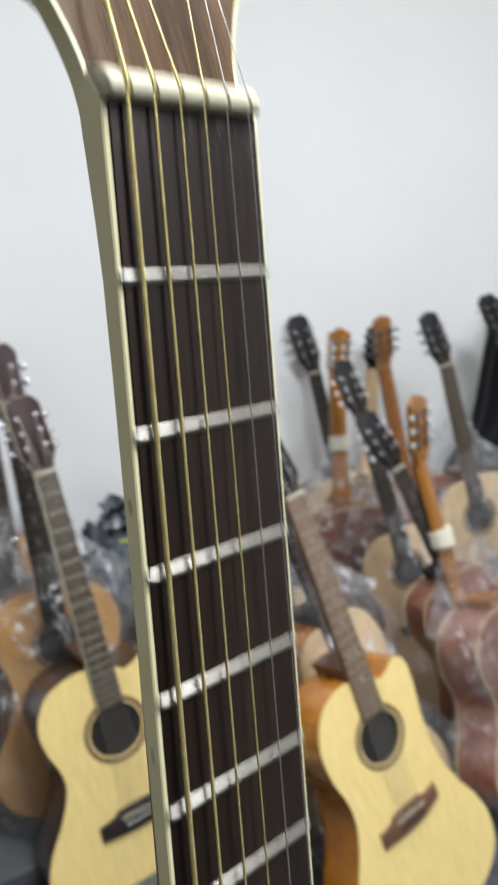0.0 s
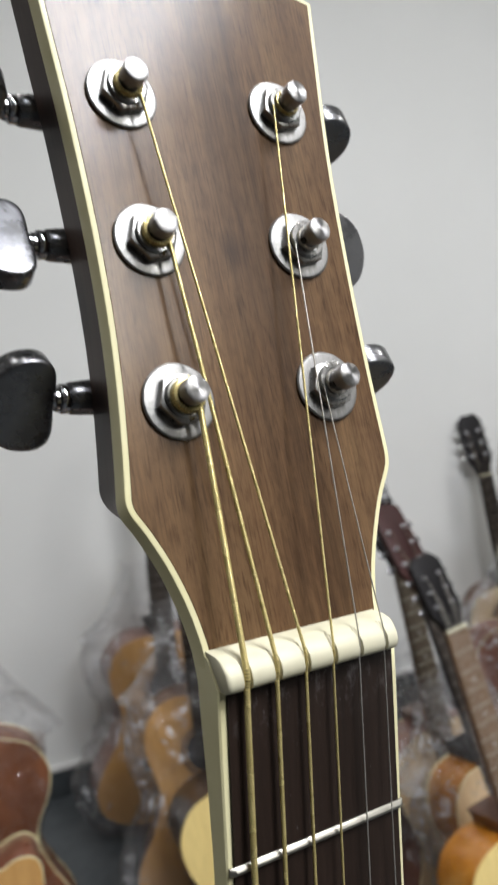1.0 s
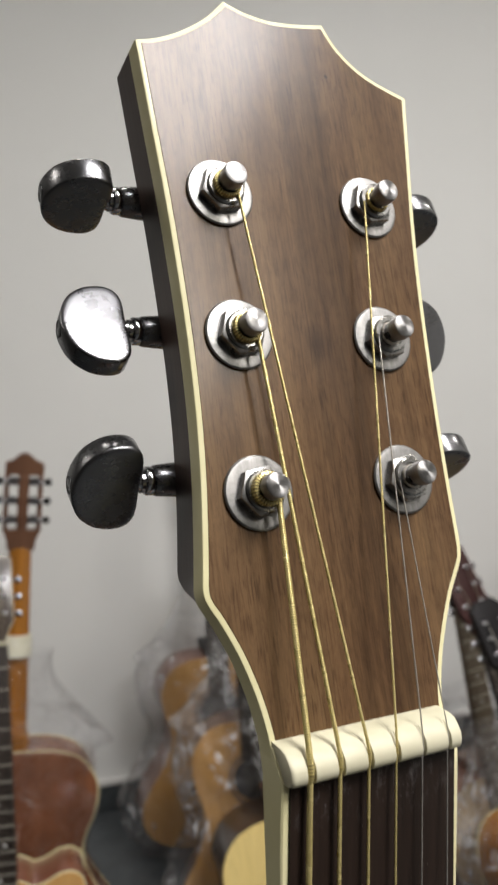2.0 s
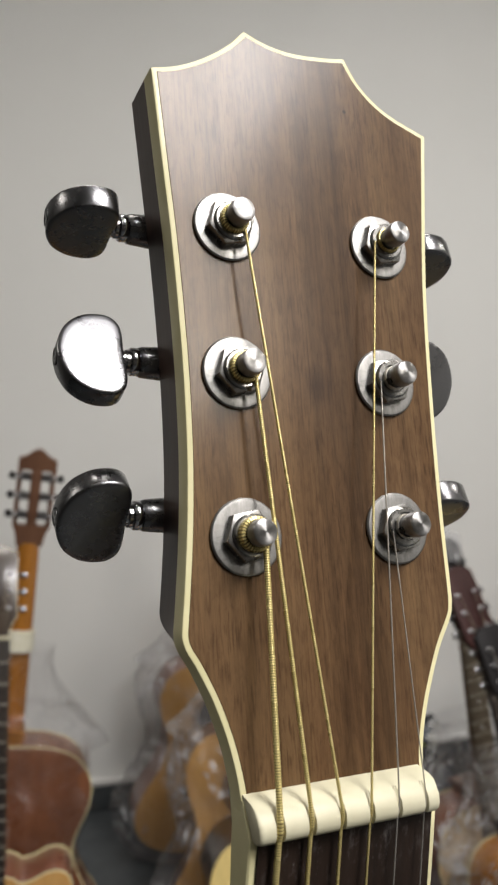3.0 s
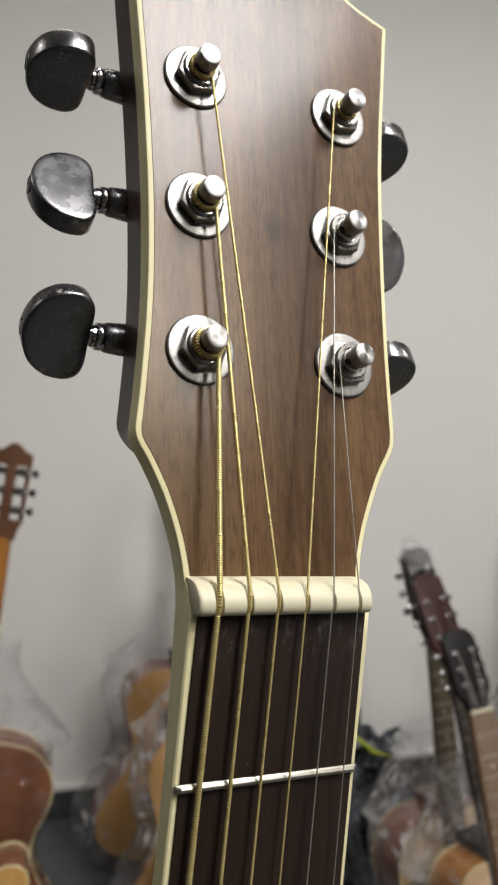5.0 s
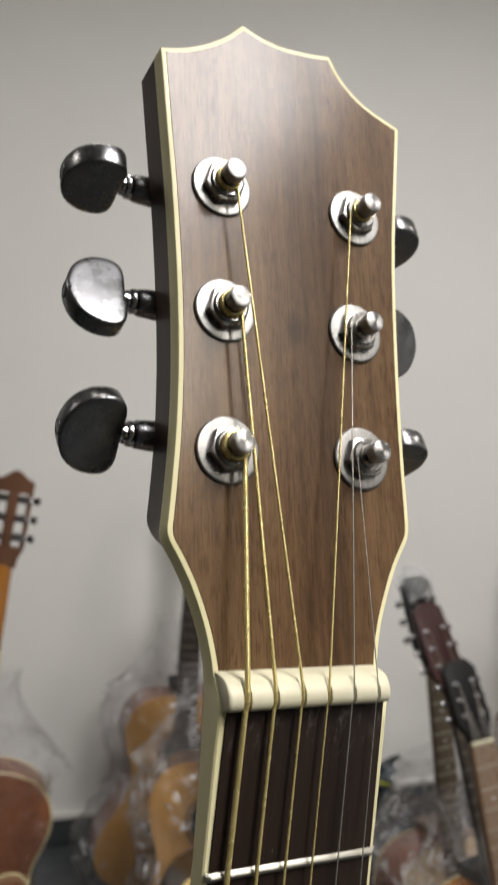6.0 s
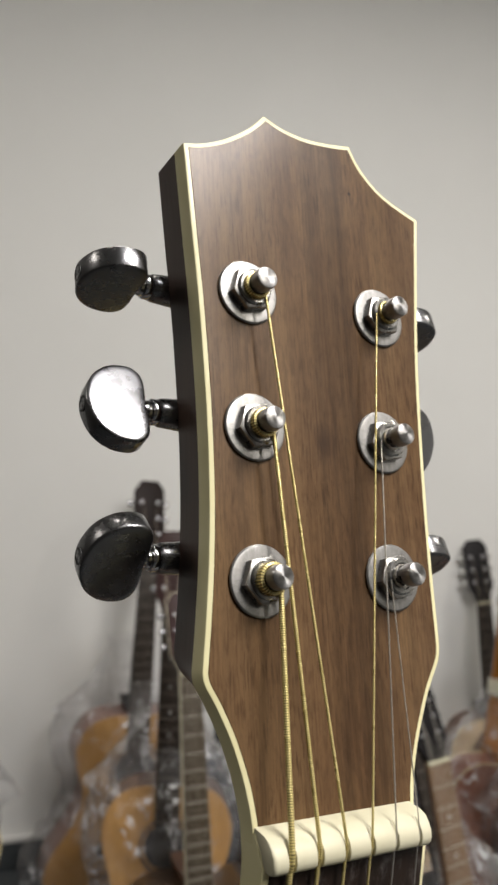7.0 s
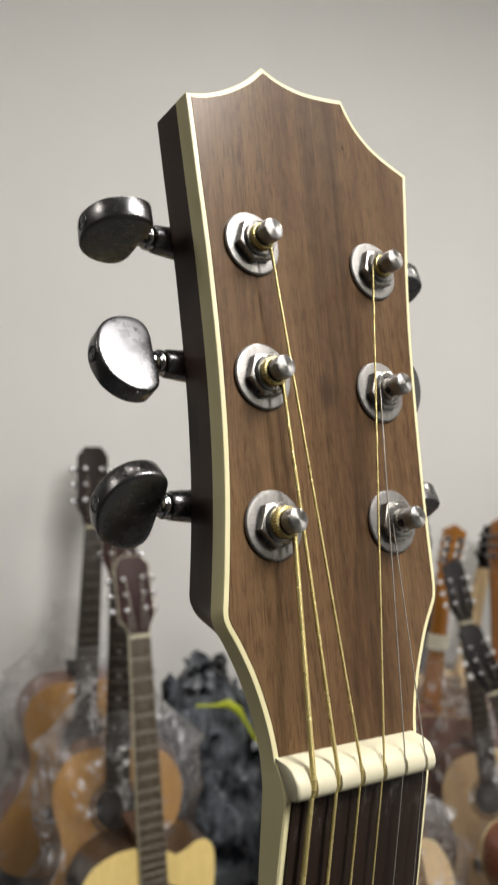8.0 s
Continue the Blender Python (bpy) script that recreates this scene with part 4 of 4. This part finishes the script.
    part("bridge", bridge_bm(0.078, Matrix.Translation((0, -0.655, zt))), M_BOARD, g)
    part("heel", prism([Vector((-0.027, -0.335)), (0.027, -0.335), (0.022, -0.362), (-0.022, -0.362)], zt - 0.100, -0.010, 0.003), M_BACKWOOD, g)
    return g


main_guitar()


def stool():
    foot = G @ Vector((0, -0.866, -0.06))
    x, y, top = foot.x, foot.y, foot.z - 0.0268
    st = thing("low_stool", pose(x, y, FLOOR), "plain low wooden stool under the front guitar", "stool")
    part("seat", box(-0.17, 0.17, -0.14, 0.14, top - FLOOR - 0.03, top - FLOOR, edge=0.004), M_TANBOARD, st)
    for a in (-1, 1):
        for b in (-1, 1):
            part("leg", tube([(a * 0.15, b * 0.12, 0), (a * 0.13, b * 0.10, top - FLOOR - 0.028)], 0.015, 10), M_TANBOARD, st)


stool()

# ---- the guitars along the wall ----
STEP_BACK, STEP_FRONT = 0.15, 0.09


def platform():
    ob = thing("low_platform", pose(0, 0, FLOOR), "low dark grey stepped platform along the wall", "platform")
    part("back_step", box(-1.6, 0.45, 1.26, WALL - 0.017, 0, STEP_BACK - FLOOR, edge=0.004), M_STEP, ob, smooth=0)
    part("front_step", box(-1.6, 0.40, 0.80, 1.259, 0, STEP_FRONT - FLOOR, edge=0.004), M_STEP, ob, smooth=0)


platform()

STORED = {
    "C": dict(at=(0.160, 1.275, 0.912), lean=(-0.6, 8.0), spin=6, size=1.06, kw=dict(label="natural spruce cutaway guitar with bound dark headstock", top=M_SPRUCE, sides=M_DARKBROWN, neck=M_BROWN, board=M_GREYBOARD, head=M_DULLHEAD, style="chamfer", cutaway=True, bound=False, inlays=False, head_size=0.72, edge=True, wire=M_STEEL, pins=M_WHITEKEY, slim=0.88, width=0.95, clean=True)),
    "B": dict(at=(0.150, 1.450, 0.968), lean=(3.3, 8.5), spin=-8, bag=1, size=0.92, kw=dict(label="amber guitar with dark brown headstock, wrapped in film", top=M_AMBER, sides=M_BROWN, neck=M_BROWN, board=M_BOARD, head=M_DULLHEAD, style="chamfer", bound=False)),
    "A": dict(at=(0.146, 1.830, 1.004), lean=(5.3, 5.7), spin=8, bag=2, size=1.05, kw=dict(label="amber guitar with dark red headstock leaning on the wall", top=M_AMBER, sides=M_RED, neck=M_BLACKWOOD, board=M_BOARD, head=M_DARKHEAD, style="chamfer", bound=False, inlays=False)),
    "D": dict(at=(-0.300, 1.620, 1.020), lean=(10.0, 9.6), spin=188, bag=3, size=1.1, kw=dict(label="classical guitar seen from its reddish back", top=M_AMBER, sides=M_SIENNA, neck=M_CARAMEL, board=M_BOARD, head=M_BROWN, slot=True, key="chrome", strings=False, band=True, width=1.12)),
    "E": dict(at=(-0.315, 1.251, 0.942), lean=(5.6, 11.3), spin=5, size=1.07, kw=dict(label="amber cutaway guitar with bound dark brown headstock and black fretboard", top=M_AMBER, sides=M_RED, neck=M_BROWN, board=M_BOARD, head=M_DARKBROWN, style="square", cutaway=True, head_size=0.75, width=1.1, clean=True)),
    "F": dict(at=(0.543, 1.049, 0.806), lean=(-6.1, 12.4), spin=12, kw=dict(label="pale spruce cutaway guitar with honey sides and brown fretboard", top=M_SPRUCE, sides=M_HONEY, neck=M_BROWN, board=M_TANBOARD, head=M_BLACKWOOD, style="chamfer", cutaway=True, width=0.97, bound=False, bound_head=False, head_size=0.70, edge=False, wire=M_STEEL, clean=True)),
    "G": dict(at=(0.583, 1.240, 0.810), lean=(-9.4, 11.3), spin=12, bag=9, kw=dict(label="tan spruce guitar with dark red headstock and black fretboard", top=M_SPRUCE_PALE, sides=M_HONEY, neck=M_BLACKWOOD, board=M_BOARD, head=M_DARKRED, style="square", width=0.82, head_size=0.9)),
    "H": dict(at=(0.606, 1.400, 0.806), lean=(-2.9, 8.5), spin=15, bag=4, kw=dict(label="film-wrapped guitar with black headstock and brown sides", top=M_SPRUCE_PALE, sides=M_RED, neck=M_BROWN, board=M_GREYBOARD, head=M_BLACKWOOD, style="chamfer", clean=True)),
    "I": dict(at=(1.127, 1.945, 0.802), lean=(-4.1, 3.5), spin=-8, size=0.95, kw=dict(label="dark guitar with black headstock against the wall", top=M_SPRUCE_PALE, sides=M_BROWN, neck=M_BLACKWOOD, board=M_BOARD, head=M_BLACKWOOD, style="chamfer", inlays=False, key="white")),
    "J": dict(at=(1.092, 1.773, 0.815), lean=(10.0, 6.8), spin=172, bag=5, kw=dict(label="classical guitar turned to show its brown back", top=M_AMBER, sides=M_RED, neck=M_CARAMEL, board=M_BOARD, head=M_CARAMEL, slot=True, key="white", strings=False, band=True, head_size=0.74)),
    "K": dict(at=(1.041, 1.572, 0.744), lean=(-4.5, 10.2), spin=-8, bag=6, size=0.9, kw=dict(label="pale guitar with black headstock, half wrapped in film", top=M_SPRUCE_PALE, sides=M_BROWN, neck=M_BROWN, board=M_BOARD, head=M_BLACKWOOD, style="square", bound=False, inlays=False, key="white", head_size=0.88)),
    "L": dict(at=(0.945, 1.299, 0.686), lean=(-15.0, 10.2), spin=0, size=0.85, kw=dict(label="guitar with black headstock and dark red sides", top=M_RED, sides=M_RED, neck=M_BLACKWOOD, board=M_BOARD, head=M_BLACKWOOD, style="square", key="white", head_size=0.9)),
    "M": dict(at=(1.287, 1.815, 0.802), lean=(-0.6, 5.7), spin=174, size=0.95, kw=dict(label="guitar with orange-brown neck turned to the wall", top=M_SPRUCE_PALE, sides=M_RED, neck=M_COGNAC, board=M_BOARD, head=M_COGNAC, style="square", strings=False, head_size=0.8)),
    "N": dict(at=(1.324, 1.930, 0.769), lean=(14.0, 3.5), spin=160, size=0.95, kw=dict(label="guitar with black headstock and tan neck", top=M_SPRUCE_PALE, sides=M_TANBOARD, neck=M_SPRUCE_PALE, board=M_BOARD, head=M_BLACKWOOD, style="crest", strings=False, head_size=0.8)),
    "O": dict(at=(0.997, 1.305, 0.684), lean=(-3.3, 11.3), spin=204, bag=7, size=1.0, kw=dict(label="honey classical guitar with slotted head, seen from behind", top=M_AMBER, sides=M_RED, neck=M_CARAMEL, board=M_BOARD, head=M_CARAMEL, slot=True, key="white", strings=False, band=True, width=1.05, head_size=0.84)),
    "P": dict(at=(1.378, 1.631, 0.800), lean=(-3.4, 6.8), spin=-5, bag=8, size=0.95, kw=dict(label="pale spruce guitar with dark headstock, wrapped in film", top=M_SPRUCE_PALE, sides=M_BROWN, neck=M_BROWN, board=M_GREYBOARD, inlays=False, head=M_BLACKWOOD, style="square", bound=False, key="chrome", head_size=0.84)),
    "Q": dict(at=(1.690, 1.733, 0.798), lean=(-6.4, 5.7), spin=-5, size=0.95, kw=dict(label="black guitar standing beside a black bag", top=M_BLACKWOOD, sides=M_BLACKWOOD, neck=M_BLACKWOOD, board=M_BOARD, head=M_BLACKWOOD, style="chamfer", key="white", head_size=0.82)),
}


def stored_guitars():
    for code, row in STORED.items():
        size = row.get("size", 1.0)
        m = guitar_axes(row["at"], *row["lean"], row["spin"]) @ Matrix.Scale(size, 4)
        rest = STEP_BACK if code in "ABD" else STEP_FRONT if code in "CE" else FLOOR
        up, out = m.col[1].z / size, m.col[2].z / size
        # the lowest rim of the body rests on its support
        deep = max(0.0065 * out, 0.1115 * out) if out > 0 else 0.0065 * out
        tail = (row["at"][2] - rest - deep * size) / (up * size)
        steel_guitar(m, tail=min(0.94, max(0.80, tail)), **row["kw"])
        if "bag" in row:
            film_bag(m, "loose clear plastic film bag over a guitar body", min(0.94, max(0.80, tail)), grow={"A": 0.038, "B": 0.040}.get(code, 0.022), seed=row["bag"], film={"D": M_FILM_SOFT, "O": M_FILM_MILKY, "P": M_FILM_MILKY}.get(code))


stored_guitars()


def film_cap(m):
    """A scrap of clear film crumpled over the tip of a headstock."""
    bm = bmesh.new()
    bmesh.ops.create_icosphere(bm, subdivisions=4, radius=1.0)
    for v in bm.verts:
        d = v.co.normalized()
        k = 1 + 0.35 * noise.noise(d * 2.4) + 0.22 * abs(noise.noise(d * 5.5))
        v.co = Vector((d.x * 0.036 * k, d.y * 0.042 * k, d.z * 0.020 * k))
    bmesh.ops.delete(bm, geom=[v for v in bm.verts if v.co.y < -0.028], context="VERTS")
    ob = part("plastic_film", bm, M_FILM_TIP, None, smooth=60)
    ob.matrix_world = m
    tagged(ob, "crumpled clear film over the tip of a headstock", "plastic film", "film bags")


film_cap(guitar_axes(STORED["H"]["at"], *STORED["H"]["lean"], STORED["H"]["spin"]) @ Matrix.Translation((0, 0.004, -0.0035)) @ pose(0, 0, 0, -14) @ Matrix.Translation((0, 0.168, -0.006)))


def gig_bag():
    ob = thing("gig_bag", guitar_axes((1.79, 1.72, 0.74), 22, 6, 0), "black padded gig bag leaning among the guitars", "gig bag")
    pts = spline([(-0.05, 0.17), (0.05, 0.17), (0.075, 0.0), (0.09, -0.25), (0.17, -0.40), (0.16, -0.55), (0.22, -0.75), (0.15, -0.88), (-0.15, -0.88), (-0.22, -0.75), (-0.16, -0.55), (-0.17, -0.40), (-0.09, -0.25), (-0.075, 0.0)], 5, True)
    part("shell", prism(pts, -0.16, -0.02, 0.03, None, None, 0.03), M_CASE, ob, smooth=50)
    part("zip", tube([(p.x * 1.004, p.y * 1.002, -0.09) for p in pts], 0.005, 6, None, True), M_DOT, ob)


gig_bag()


def heap(x, y, z, sx, sy, sz, seed, label):
    """A crumpled plastic sack: a tall lump with sharp folds at three sizes and a gathered mouth."""
    bm = bmesh.new()
    bmesh.ops.create_icosphere(bm, subdivisions=6, radius=1.0)
    for v in bm.verts:
        d = v.co.normalized()
        q = d * 2.2 + Vector((seed, 0, 0))
        k = 1 + 0.20 * noise.noise(q) + 0.20 * abs(noise.noise(q * 2.6)) - 0.13 * abs(noise.noise(q * 5.5)) - 0.07 * abs(noise.noise(q * 11.0)) + 0.03 * abs(noise.noise(q * 23.0))
        full = abs(d.z) ** 0.75 if d.z > 0 else -abs(d.z)
        v.co = Vector((d.x * sx * k, d.y * sy * k, max(full * sz * k, -0.02)))
    ob = thing("plastic_sack", pose(x, y, z), label, "plastic bag", "sacks on the floor")
    part("sack_body", bm, M_BAG, ob, smooth=22)
    rnd = random.Random(seed)
    crown = max(v.co.z for v in ob.children[0].data.vertices)
    bm = bmesh.new()
    rings = []
    for i, (r, h) in enumerate(((0.060, -0.04), (0.034, -0.012), (0.030, -0.004), (0.045, 0.008), (0.062, 0.004))):
        rings.append([bm.verts.new((r * q * math.cos(a), r * q * math.sin(a), crown - 0.015 + h + 0.004 * i * math.sin(5 * a))) for a, q in ((2 * math.pi * k / 30, rnd.uniform(0.6, 1.25)) for k in range(30))])
    for a, b in zip(rings, rings[1:]):
        for k in range(30):
            bm.faces.new((a[k], a[(k + 1) % 30], b[(k + 1) % 30], b[k]))
    part("gathered_top", bm, M_BAG, ob, "crumpled gathered mouth of the sack", 25)
    return ob


heap(0.41, 1.79, FLOOR + 0.02, 0.21, 0.16, 0.64, 3, "crumpled dark grey plastic sack against the wall")
heap(0.58, 1.74, FLOOR + 0.02, 0.15, 0.14, 0.45, 9, "crumpled black plastic sack on the floor")


def ribbon():
    pts = [(0.355, 1.66, 0.588), (0.40, 1.65, 0.586), (0.43, 1.64, 0.592), (0.452, 1.63, 0.575), (0.468, 1.62, 0.545), (0.485, 1.61, 0.51), (0.53, 1.60, 0.47), (0.57, 1.60, 0.455)]
    ob = part("ribbon", tube(pts, [0.003, 0.004, 0.012, 0.010, 0.005, 0.004, 0.006, 0.002], 8), M_RIBBON, None)
    tagged(ob, "yellow-green plastic ribbon tied round the sack", "ribbon")


ribbon()
